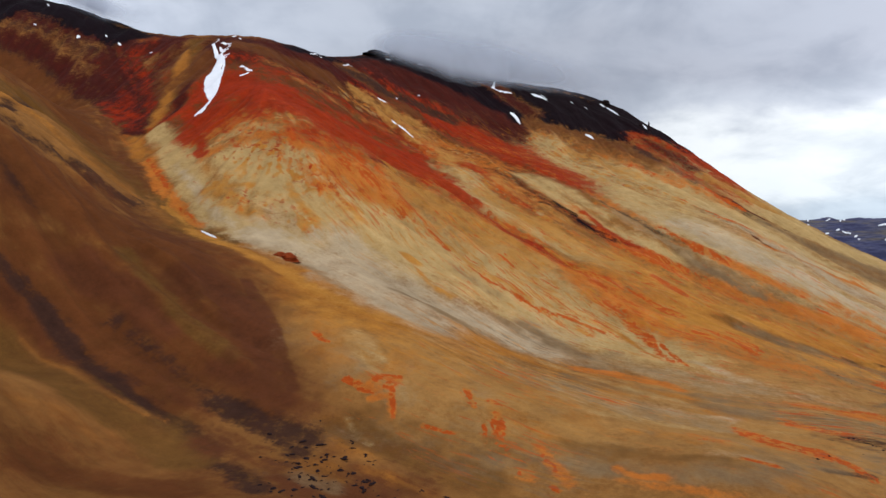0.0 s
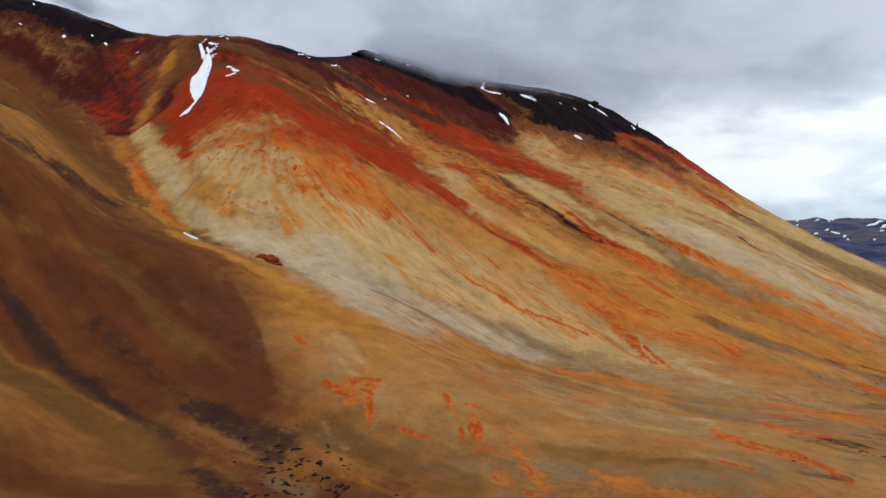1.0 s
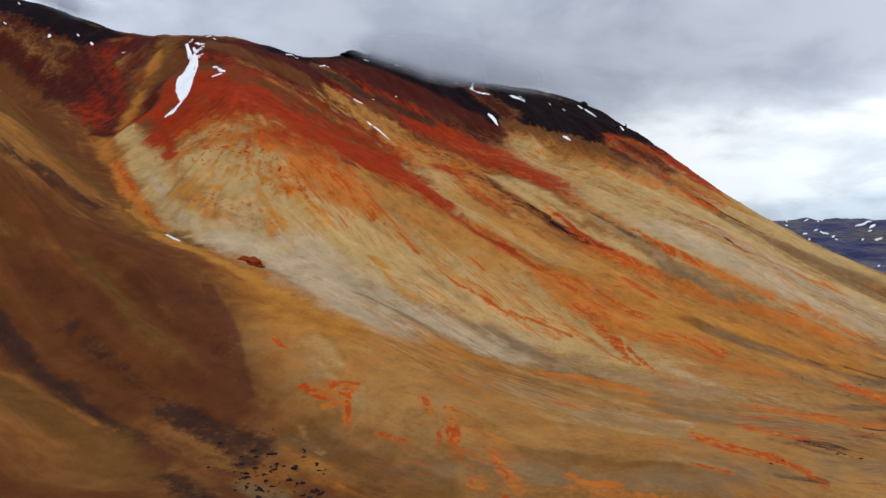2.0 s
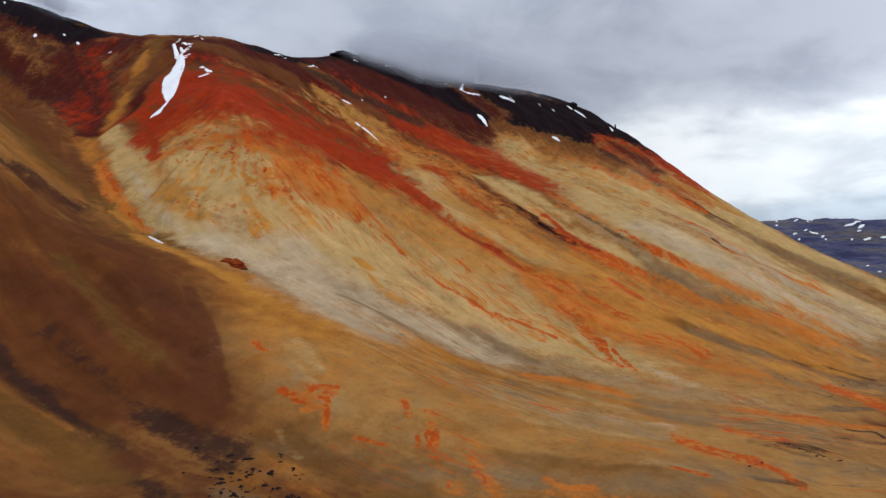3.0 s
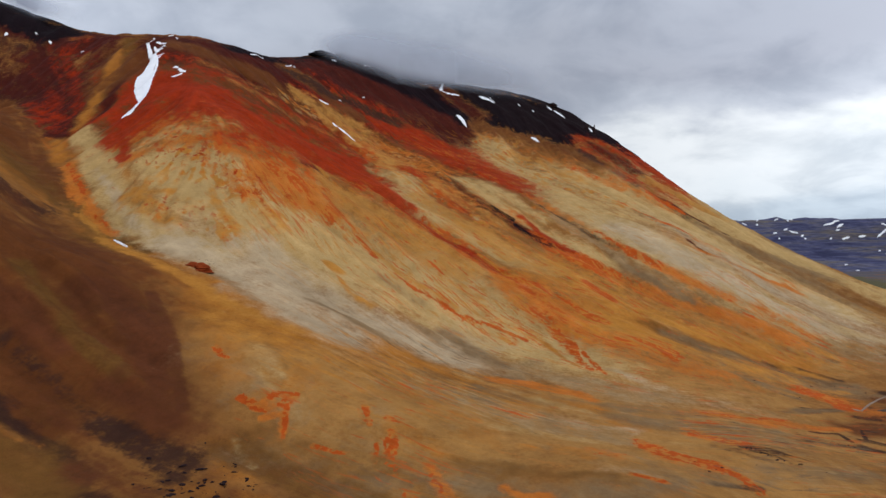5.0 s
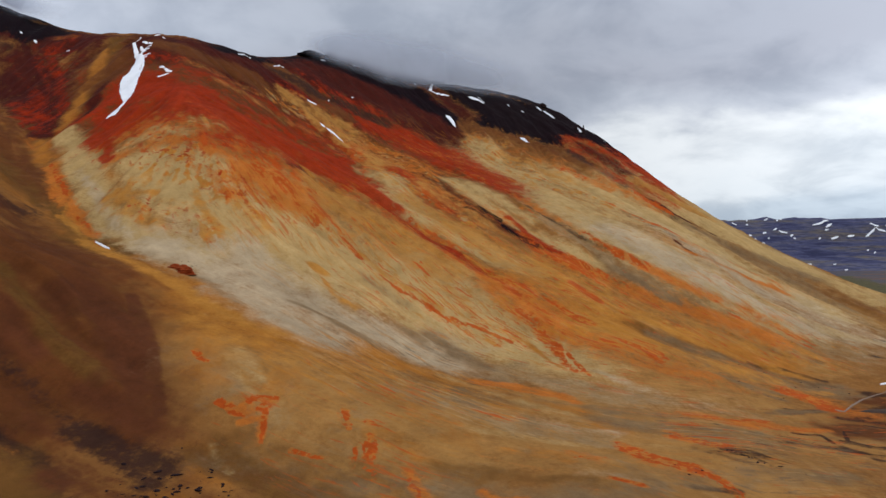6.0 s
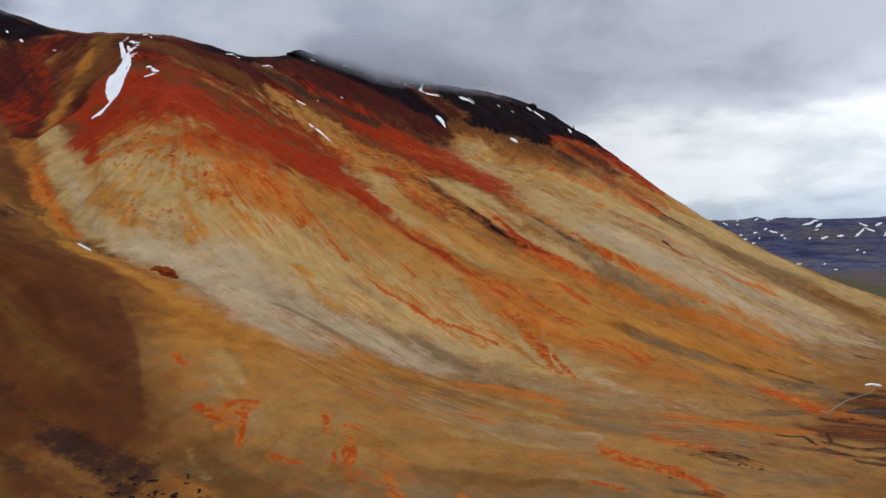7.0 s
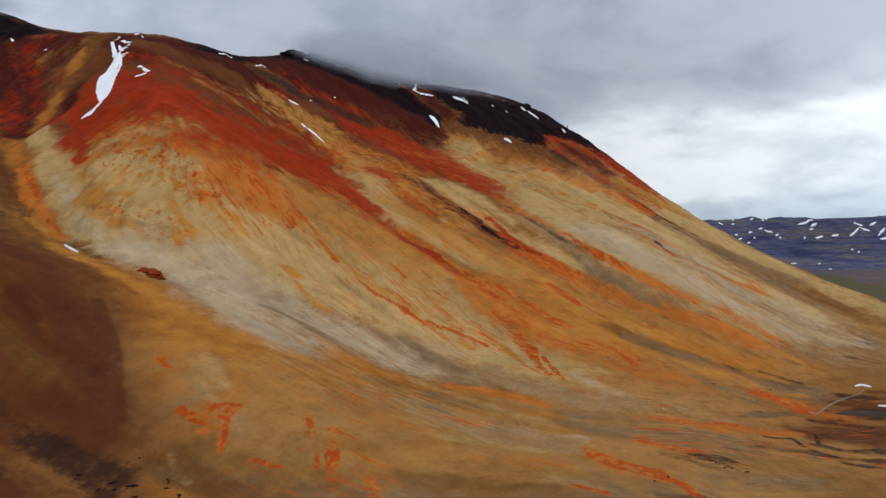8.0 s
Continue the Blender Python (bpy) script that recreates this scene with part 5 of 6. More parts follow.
stain("flecked", ((-200, 909), (-120, 874), (-60, 840)), 48.7, 62.5, rag=0.3, gain=0.7)
stain("flecked", ((232, 1444), (295, 1281), (372, 1178)), 67.5, 68.1, rag=0.3, gain=0.75)
stain("flecked", ((-10, 1170), (72, 1051), (131, 950)), 75.6, 46.2, rag=0.3, gain=0.9)
stain("flecked", ((-142, 1232), (-63, 1245), (0, 1180)), 49.0, 45.2, rag=0.3, gain=0.8)
stain("flecked", ((48, 777), (106, 718), (147, 651)), 32.8, 21.6, rag=0.3, gain=0.5)
stain("blotched", ((-91, 451), (-41, 416), (1, 386), (38, 354)), 31.9, 26.4, rag=0.3)
stain("blotched", ((-51, 344), (-6, 335), (37, 322), (73, 314)), 19.8, 18.0, rag=0.3)
stain("blotched", ((-19, 457), (40, 437), (86, 404), (123, 369)), 38.1, 38.2, rag=0.3, gain=0.8)
stain("blotched", ((76, 334), (113, 317), (151, 312)), 20.8, 24.3, rag=0.3, gain=0.8)
stain("ochre", ((294, 818), (343, 769), (398, 734), (458, 718)), 24.3, 26.4, over=True, gain=0.5, rag=0.5)
stain("black", ((64, 1659), (190, 1701), (315, 1685), (434, 1648)), 54.9, 60.8, gain=1, rag=0.5)
stain("maroon", ((-58, 1679), (23, 1717), (120, 1707), (196, 1607)), 33.6, 33.6, over=True, gain=0.85, rag=0.5)
stain("black", ((-72, 1687), (-6, 1739), (80, 1785)), 11.8, 11.8, gain=0.75, rag=0.7)
stain("brown", ((203, 1540), (288, 1511), (380, 1467), (436, 1424)), 28.5, 26.5, over=True, gain=0.7, rag=1.0)
stain("orange", ((198, 1496), (293, 1464), (378, 1405)), 24.5, 24.1, gain=0.35, rag=1.2)
stain("gold", ((30, 511), (78, 502), (120, 479), (159, 459)), 14.9, 12.5, over=True, gain=0.7, rag=0.9)
stain("cream", ((79, 514), (120, 475), (157, 450)), 6.4, 6.2, gain=0.5, rag=1.0)
stain("orange", ((116, 509), (143, 497), (166, 490)), 3.8, 3.7, gain=0.8, rag=1.0)
stain("olive", ((17, 343), (60, 340), (100, 330), (138, 320)), 8.6, 9.5, over=True, gain=0.5, rag=0.8)
stain("slate", ((161, 342), (204, 349), (253, 356)), 11.9, 10.5, over=True, gain=0.45, rag=0.9)
stain("slate", ((308, 679), (337, 666), (375, 660), (414, 647), (452, 626)), 15.0, 14.4, over=True, gain=0.65, rag=0.5)
stain("slate", ((339, 597), (363, 594), (382, 591)), 10.4, 8.1, over=True, gain=0.8, rag=0.8)
stain("ochre", ((351, 622), (395, 614), (437, 612)), 7.7, 7.6, gain=0.6, rag=0.8)
stain("rust", ((384, 599), (397, 589), (404, 570)), 8.9, 7.5, gain=1, rag=0.8)
stain("slate", ((314, 508), (354, 532), (395, 552)), 5.3, 4.3, gain=0.8, rag=0.9)
stain("tan", ((262, 534), (306, 528), (327, 508)), 21.2, 18.7, over=True, gain=0.6, rag=0.7)
stain("slate", ((207, 442), (245, 442), (290, 454)), 11.0, 10.3, over=True, gain=0.6, rag=0.9)
stain("slate", ((242, 370), (257, 362), (278, 371)), 6.3, 3.4, over=True, gain=0.7, rag=1.0)
stain("slate", ((164, 335), (185, 336), (200, 338)), 3.8, 4.8, over=True, gain=0.6, rag=1.0)
stain("rust", ((172, 386), (187, 374), (202, 365), (209, 345)), 5.3, 4.2, gain=1, rag=0.6)
stain("orange", ((327, 485), (362, 493)), 6.0, 3.8, gain=0.7, rag=1.0)
stain("brown", ((393, 503), (403, 489), (416, 481)), 16.2, 16.6, over=True, gain=0.9, rag=0.4)
stain("brown", ((505, 613), (516, 609)), 7.6, 7.6, over=True, gain=0.8, rag=0.7)
stain("silt", ((726, 995), (724, 931), (727, 884)), 17.7, 21.1, over=True, gain=0.6, rag=0.5)
stain("brown", ((760, 1089), (792, 1038), (805, 987)), 21.6, 27.6, over=True, gain=0.5, rag=0.4)
stain("umber", ((-649, 1320), (-581, 1232), (-501, 1112)), 5.8, 4.8, gain=0.95, rag=0.48)
stain("rust", ((48, 333), (53, 321)), 1.4, 1.5, gain=0.8, rag=0.9)
stain("rust", ((146, 330), (157, 324)), 2.6, 3.2, gain=0.9, rag=0.7)
stain("rust", ((135, 362), (148, 365)), 3.1, 2.7, gain=0.8, rag=0.9)
stain("umber", ((110, 558), (121, 547)), 5.4, 5.4, gain=0.5)
stain("rust", ((-258, 800), (-236, 801)), 7.0, 5.6, gain=0.6, rag=1.3)
stain("rust", ((-365, 842), (-322, 773), (-298, 738)), 3.1, 2.9, gain=0.9, rag=1.1)
stain("rust", ((-264, 688), (-247, 667), (-230, 646)), 2.9, 2.7, gain=1, rag=0.9)
stain("umber", ((-325, 772), (-307, 750)), 2.5, 2.4, gain=0.95, rag=0.72)
stain("umber", ((-311, 766), (-305, 790)), 3.1, 4.8, gain=0.95, rag=0.72)
stain("umber", ((-89, 863), (-80, 865)), 12.9, 12.9, gain=0.95, rag=0.36)
stain("umber", ((419, 1466), (443, 1421)), 12.3, 10.3, gain=0.7, rag=0.7)
stain("red", ((-1, 918), (47, 867), (77, 838), (109, 810), (131, 774)), 9.5, 8.2, over=True, gain=1, rag=0.4)
stain("maroon", ((102, 817), (114, 804)), 7.2, 8.3, gain=0.95, rag=0.36)
stain("rust", ((151, 755), (180, 747), (199, 720), (219, 694)), 7.9, 5.4, gain=1, rag=0.6)
stain("rust", ((181, 645), (188, 618), (188, 589)), 4.9, 3.0, gain=1, rag=0.48)
stain("rust", ((194, 602), (199, 579), (197, 554)), 2.5, 1.7, gain=1, rag=0.8)
stain("rust", ((222, 685), (235, 669)), 6.5, 5.2, gain=0.95, rag=0.48)
stain("rust", ((28, 685), (46, 671), (67, 657), (87, 641)), 5.8, 5.0, gain=1, rag=0.36)
stain("rust", ((93, 644), (118, 633), (141, 615)), 4.0, 4.0, gain=0.95, rag=0.48)
stain("rust", ((-55, 796), (-20, 752), (6, 711)), 5.4, 4.5, gain=0.95, rag=0.48)
stain("black", ((164, 1001), (186, 976)), 6.0, 6.5, gain=0.95, rag=0.36)
stain("black", ((190, 961), (206, 939)), 4.2, 3.7, gain=0.95, rag=0.42)
stain("rust", ((231, 902), (262, 850), (286, 814)), 8.4, 8.5, gain=0.95, rag=0.48)
stain("umber", ((217, 1110), (248, 1057), (279, 1006), (305, 962)), 9.7, 8.2, gain=0.95, rag=0.42)
stain("umber", ((309, 962), (336, 921), (371, 872)), 6.4, 6.4, gain=0.95, rag=0.42)
stain("rust", ((419, 1200), (461, 1124), (510, 1106)), 11.2, 11.9, gain=1, rag=0.42)
stain("rust", ((508, 1318), (551, 1272)), 14.7, 9.5, gain=0.95, rag=0.42)
stain("umber", ((400, 1273), (427, 1193), (454, 1106), (502, 1086)), 9.2, 8.2, gain=0.95, rag=0.42)
stain("umber", ((467, 1384), (503, 1320), (547, 1262), (584, 1227)), 10.8, 9.7, gain=0.95, rag=0.36)
stain("rust", ((246, 794), (266, 750)), 7.4, 6.9, gain=0.95, rag=0.54)
stain("rust", ((251, 635), (268, 623), (280, 607)), 4.2, 4.4, gain=0.9, rag=0.7)
stain("umber", ((410, 651), (433, 641), (460, 629)), 6.5, 6.3, gain=0.6, rag=1.1)
stain("umber", ((413, 595), (430, 583)), 2.1, 2.0, gain=0.9, rag=1.2)
stain("umber", ((353, 538), (396, 554)), 1.5, 1.9, gain=0.9, rag=1.2)
stain("rust", ((244, 476), (272, 475), (309, 492)), 4.1, 3.7, gain=0.9, rag=0.9)
stain("rust", ((209, 417), (223, 408), (232, 404)), 4.1, 3.9, gain=0.9, rag=0.9)
stain("umber", ((237, 397), (248, 395), (252, 385)), 4.9, 4.4, over=True, gain=0.8, rag=1.0)
stain("umber", ((254, 389), (264, 381), (276, 373)), 1.3, 1.0, gain=0.9, rag=1.2)
stain("umber", ((321, 474), (345, 479), (342, 461)), 1.4, 1.5, gain=0.9, rag=1.2)
stain("umber", ((374, 496), (359, 469), (372, 458), (399, 460)), 1.0, 1.8, gain=0.9, rag=1.2)
stain("umber", ((403, 514), (414, 503), (427, 494)), 1.8, 1.7, gain=0.9, rag=1.2)
stain("umber", ((360, 440), (384, 440)), 1.3, 2.3, gain=0.9, rag=1.2)
stain("umber", ((413, 535), (442, 542), (458, 534)), 6.7, 6.7, gain=0.8, rag=0.8)
stain("umber", ((484, 593), (499, 590)), 2.6, 2.6, gain=0.9, rag=1.2)
stain("umber", ((648, 848), (677, 824)), 2.4, 2.9, gain=0.9, rag=1.2)
stain("umber", ((569, 736), (599, 718)), 3.7, 3.6, gain=0.6, rag=1.2)
# slopes behind the crest
stain("black", ((-160, 1770), (100, 1860), (300, 1880), (470, 1770), (505, 1680)), 90)
stain("black", ((-1050, 1560), (-880, 1540), (-740, 1480)), 100)
stain("maroon", ((-950, 1650), (-650, 1520), (-500, 1440), (-330, 1420)), 80)
stain("red", ((545, 1660), (575, 1560), (605, 1490)), 50)
stain("cream", ((640, 1470), (700, 1330), (780, 1200), (860, 1080)), 60, gain=0.8)

STROKED = MASKS["rust"].copy()

# thin washed-out streaks of rust, pale dust and grey silt between the large stains
for kind, zone, field, low, high, most in (("orange", "rusty", RUST_ST, 0.7, 2.4, 0.6), ("cream", "pale", PALE_ST, 0.4, 2.2, 0.6), ("silt", "silty", GREY_ST, 0.0, 1.8, 0.4), ("rust", "bloody", -PALE_ST, 1.2, 2.4, 0.5), ("gold", "golden", -GREY_ST, 0.4, 1.6, 0.35), ("umber", "sooty", -RUST_ST, 0.8, 2.0, 0.5)):
    if zone in MASKS:
        MASKS[kind] = np.maximum(MASKS.get(kind, 0), (MASKS[zone] * 0.6 * most * smooth(low, high, field + 0.5 * GRAIN)).astype(np.float32))

# flecks of ochre, orange and brown-red scattered over the paler ground
for k, (kind, size, most) in enumerate((("ochre", 13, 0.9), ("orange", 6, 0.55), ("brown", 6, 0.6), ("cream", 9, 0.8), ("red", 4.5, 0.5))):
    spots = 1.5 * fbm(VX, VY, size, 4, 400 + 9 * k) + 0.22 * RUST_ST * ON
    MASKS[kind] = np.maximum(MASKS[kind], (MASKS["flecked"] * most * smooth(0.12, 0.5, spots)).astype(np.float32))
del MASKS["flecked"]
for k, (kind, size, most) in enumerate((("gold", 26, 0.6), ("olive", 18, 0.25), ("silt", 13, 0.35), ("slate", 20, 0.2), ("brown", 6, 0.25))):
    spots = 1.5 * fbm(VX, VY, size, 5, 500 + 9 * k)
    MASKS[kind] = np.maximum(MASKS[kind], (MASKS["blotched"] * most * smooth(0.05, 0.5, spots)).astype(np.float32))
del MASKS["blotched"]

# rust lies as threads down the slope and as specks on the low ground, within a halo of orange
halo = MASKS["rust"]
spread = lookup(LOW, VX, VY)
threads = 0.85 * THREAD_ST * (1 - 0.9 * spread) + 1.8 * fbm(VX, VY, 2.1, 3, 230) + 0.6 * fbm(VX, VY, 9.0, 2, 233) - 0.12 * spread
MASKS["orange"] = np.maximum(MASKS["orange"], 0.66 * STROKED).astype(np.float32)
MASKS["rust"] = (halo * smooth(-0.2, 0.55, threads + (1.9 - 1.0 * spread) * (halo - 0.55))).astype(np.float32)

# the dark gravel plain beyond the mountain's foot
MASKS["plain"] = (smooth(1150, 1420, VY + 0.35 * VX + 90 * fbm(VX, VY, 200, 3, 41)) * smooth(46, 12, base_height(VX, VY)) * np.clip(0.82 + 0.9 * fbm(0.25 * VX, VY, 70, 4, 47), 0.3, 1)).astype(np.float32)

# every colour is patchy within itself: specks, gaps and short runs down the slope
for k, kind in enumerate(sorted(MASKS)):
    if kind in ("gully", "rib", "plain", "rusty", "pale", "silty", "golden", "bloody", "sooty"):
        continue
    body = 0.3 if kind in ("black", "maroon") else 0.65 if kind in ("cream", "ash", "brown", "chestnut") else 1.0
    gap = 0.32 * fbm(VX, VY, 9.0, 4, 130 + 7 * k) + 0.16 * fbm(VX, VY, 30.0, 2, 131 + 7 * k) + 0.07 * (RUST_ST, PALE_ST, GREY_ST, FINE_ST)[k % 4] * ON * COMBED
    MASKS[kind] = np.where(MASKS[kind] > 0.03, np.clip(MASKS[kind] + body * gap * np.clip(MASKS[kind] * 2.5, 0, 1), 0.0, 1), 0).astype(np.float32)

RELIEF = ON * (0.15 * FINE_ST + 0.6 * MID_ST + 1.9 * WIDE_ST) * np.clip(SLOPE * 1.6, 0, 1) + 1.0 * fbm(VX, VY, 30, 5, 31) * np.clip(ON + 0.3, 0, 1)
VZ = base_height(VX, VY) + RELIEF * np.clip(reach.repeat(NB) / 500, 0.35, 1.4)
VZ = VZ - 2.2 * MASKS.pop("gully") + 2.5 * MASKS.pop("rib")



def sheet(name, rows, cols, x, y, z, wrap):
    mesh = bpy.data.meshes.new(name)
    mesh.vertices.add(len(x))
    mesh.vertices.foreach_set("co", np.stack([x, y, z], 1).astype(np.float32).ravel())
    i, j = np.meshgrid(np.arange(rows - 1), np.arange(cols if wrap else cols - 1), indexing="ij")
    k = (j + 1) % cols
    quads = np.stack([i * cols + j, i * cols + k, (i + 1) * cols + k, (i + 1) * cols + j], -1).reshape(-1, 4)[:, ::-1]
    mesh.loops.add(quads.size)
    mesh.loops.foreach_set("vertex_index", quads.astype(np.int32).ravel())
    mesh.polygons.add(len(quads))
    mesh.polygons.foreach_set("loop_start", np.arange(0, quads.size, 4, dtype=np.int32))
    mesh.polygons.foreach_set("use_smooth", np.ones(len(quads), bool))
    mesh.update(calc_edges=True)
    return mesh


STEEP_RUN = smooth(0.55, 0.74, -FALLY)
LEVEL_RUN = smooth(0.30, 0.0, -FALLY) * (VX > 120) * (VY < 720)
ground_mesh = sheet("ground", NR, NB, VX, VY, VZ, True)
for kind, values in (*MASKS.items(), ("streak", 0.5 + (0.03 * FINE_ST + 0.05 * MID_ST) * ON * COMBED + 0.2 * fbm(VX, VY, 9, 5, 300)), ("lined", (1 - STEEP_RUN) * (1 - LEVEL_RUN) * np.clip((0.857 * FALLX - 0.515 * FALLY - 0.8) / 0.15, 0, 1) * np.clip(ON + 0.35, 0, 1) * (VY > 230)), ("level", LEVEL_RUN * (VY > 230)), ("steep", STEEP_RUN * np.clip((0.616 * FALLX - 0.788 * FALLY - 0.8) / 0.15, 0, 1) * np.clip(ON + 0.35, 0, 1)), ("broad", 0.5 + 0.12 * WIDE_ST * ON + 0.15 * fbm(VX, VY, 60, 3, 310))):
    ground_mesh.attributes.new(kind, "FLOAT", "POINT").data.foreach_set("value", np.asarray(values, np.float32))
ground = tagged(new("ground", ground_mesh), "bare mountainside of cream, orange and rust-red scree above a valley", "mountainside", kind="structure")
ground_mesh.materials.append(scree_material())


# ---- things on the land ----
GRID_Z = VZ.reshape(NR, NB)


def ground_z(x, y):
    """The height of the finished sheet at places of the plan in front of the first eye."""
    x, y = np.asarray(x, float), np.asarray(y, float)
    i = np.interp(np.hypot(x, y), reach, np.arange(NR))
    j = np.interp(np.arctan2(x, y), bearing[:FRONT], np.arange(FRONT))
    i0, j0 = np.minimum(i.astype(int), NR - 2), np.minimum(j.astype(int), FRONT - 2)
    a, b = i - i0, j - j0
    low = GRID_Z[i0, j0] * (1 - b) + GRID_Z[i0, j0 + 1] * b
    high = GRID_Z[i0 + 1, j0] * (1 - b) + GRID_Z[i0 + 1, j0 + 1] * b
    return low * (1 - a) + high * a


def draped(name, spine, thick, height, ragged, seed, across=10, step=2.5, low=-0.6):
    """A lens-shaped body laid over the land along a spine of (x, y, half width), its rim ragged and sunk into the ground."""
    pts = np.array(spine, float)
    legs = np.linalg.norm(np.diff(pts[:, :2], axis=0), axis=1)
    run = np.concatenate([[0], np.cumsum(legs)])
    n = max(6, min(90, int(run[-1] / step)))
    s = np.linspace(0, run[-1], n)
    cx, cy, w = (np.interp(s, run, pts[:, k]) for k in range(3))
    tx, ty = np.gradient(cx), np.gradient(cy)
    size = np.hypot(tx, ty) + 1e-9
    nx, ny = -ty / size, tx / size
    ends = np.clip(np.minimum(s + 0.6, run[-1] - s + 0.6) / (np.mean(w) + 0.6), 0.12, 1) ** 0.6
    v = np.linspace(-1, 1, across)
    x, y, z = [], [], []
    for side in range(across):
        wob = 1 + ragged * fbm(cx + 40 * np.sign(v[side]), cy, max(6.0, 2.2 * np.mean(w)), 3, seed)
        off = v[side] * w * ends * wob + 0.25 * ragged * w * fbm(cx, cy, max(8.0, 3 * np.mean(w)), 2, seed + 5)
        px, py = cx + nx * off, cy + ny * off
        x.append(px), y.append(py)
        z.append(height(px, py) + (low + (thick - low) * math.sqrt(max(0.0, 1 - v[side] ** 2))) * (0.35 + 0.65 * ends) + 0.12 * thick * fbm(px, py, 5, 2, seed + 9))
    x, y, z = (np.array(q).T.ravel() for q in (x, y, z))
    return sheet(name, n, across, x, y, z, False)


SNOW = snow_material()
count = {"snow": 0}


def snow_patch(*spine, streaks_of=()):
    """One patch of old snow; thin streaks of drifted snow that belong to it are its parts."""
    count["snow"] += 1
    mesh = draped("snow_patch", spine, 1.3, ground_z, 0.3, 50 + count["snow"])
    mesh.materials.append(SNOW)
    ob = tagged(new("snow_patch", mesh), "white patch of old snow lying on bare scree", "snow patch", "snow patches on the mountainside")
    for k, streak in enumerate(streaks_of):
        drift = draped("snow_streak", streak, 1.0, ground_z, 0.5, 90 + k)
        drift.materials.append(SNOW)
        new("snow_streak", drift).parent = ob
    return ob


def ribbon(name, *spine):
    wide = [(x, y, w * (1.5 if name == "stream" else 2.6)) for x, y, w in spine]
    mesh = draped(name, wide, 0.25, ground_z, 0.35, 80, 7, low=0.02)
    mesh.materials.append(WATER[name])
    if name == "stream":
        return tagged(new(name, mesh), "pale shallow stream on the valley floor", "stream", kind="structure")
    return tagged(new(name, mesh), "dark still pond on the valley floor", "pond", kind="structure")


WATER = {"stream": stream_material(), "pond": pond_material()}
# spines of the snow patches: place on the plan and half width
snow_patch((-385, 1178, 5.3), (-374, 1138, 6.4), (-367, 1106, 9.3), (-363, 1075, 15.6), (-355, 1047, 14.0), (-347, 1023, 8.0), (-340, 1004, 2.8), (-341, 986, 3.3), (-343, 972, 4.9), (-345, 960, 6.4), (-347, 952, 3.7), streaks_of=(
    ((-374, 1160, 2.5), (-362, 1127, 2.7), (-355, 1097, 2.4), (-347, 1067, 1.7)),
    ((-419, 1240, 2.7), (-400, 1201, 3.9), (-384, 1164, 4.4)),
    ((-403, 1241, 3.1), (-388, 1227, 3.3)),
    ((-387, 1208, 3.9), (-372, 1196, 3.3)),
    ((-383, 1180, 3.2), (-373, 1188, 2.6)),
    ((-398, 1219, 2.6), (-383, 1192, 3.2)),
    ((-421, 1274, 1.6), (-420, 1282, 1.4)),
    ((-416, 1246, 1.7), (-413, 1258, 1.8)),
    ((-372, 1160, 1.9), (-364, 1167, 1.5)),
    ((-389, 1233, 2.4), (-376, 1214, 2.1)),
    ((-392, 1187, 3.8), (-374, 1174, 2.5)),
    ((-370, 1146, 1.7), (-366, 1156, 1.5)),
))
snow_patch((-334, 1120, 1.9), (-331, 1126, 3.3), (-325, 1116, 2.0))
snow_patch((-323, 1114, 2.0), (-312, 1095, 3.9), (-305, 1093, 2.7))
snow_patch((-309, 1087, 2.4), (-313, 1077, 1.9), (-320, 1071, 2.4))
snow_patch((-398, 1287, 5.0), (-393, 1299, 4.4))
snow_patch((-384, 1286, 1.7), (-377, 1276, 1.4))
snow_patch((-93, 1238, 4.2), (-88, 1218, 4.9), (-83, 1207, 3.4))
snow_patch((-80, 1207, 4.0), (-67, 1199, 6.2), (-57, 1190, 6.1), (-49, 1184, 3.3))
snow_patch((-717, 1340, 3.3), (-711, 1331, 3.3))
snow_patch((-631, 1327, 3.3), (-624, 1322, 2.2))
snow_patch((-667, 1347, 1.7), (-661, 1344, 1.7))
snow_patch((-126, 1311, 2.2), (-119, 1310, 2.7), (-109, 1312, 1.6))
snow_patch((-261, 1338, 1.7), (-251, 1352, 2.2), (-244, 1374, 1.7))
snow_patch((-209, 1423, 2.4), (-195, 1456, 3.0))
snow_patch((-136, 1630, 3.4), (-124, 1622, 2.7))
snow_patch((-62, 1639, 2.0), (-44, 1654, 2.7))
snow_patch((125, 1790, 2.2), (131, 1735, 2.9), (123, 1689, 4.2), (136, 1680, 5.6), (152, 1684, 4.2), (171, 1694, 2.1))
snow_patch((85, 1771, 1.5), (110, 1799, 2.2), (127, 1783, 2.2))
snow_patch((220, 1701, 2.8), (232, 1688, 7.0), (245, 1678, 5.6), (255, 1670, 2.8))
snow_patch((246, 1709, 2.1), (258, 1690, 2.1))
snow_patch((155, 1558, 5.2), (162, 1542, 7.7), (168, 1522, 5.0), (172, 1513, 2.5))
snow_patch((317, 1517, 3.1), (323, 1504, 5.0), (329, 1489, 2.5))
snow_patch((396, 1720, 4.3), (403, 1700, 2.8))
snow_patch((410, 1708, 2.8), (423, 1697, 4.2), (432, 1678, 2.1))
snow_patch((482, 1644, 2.7), (479, 1607, 4.0))
snow_patch((-222, 627, 0.8), (-212, 618, 1.5), (-202, 608, 0.8))
snow_patch((505, 635, 1.1), (513, 637, 1.6), (516, 632, 2.7), (517, 628, 1.1))
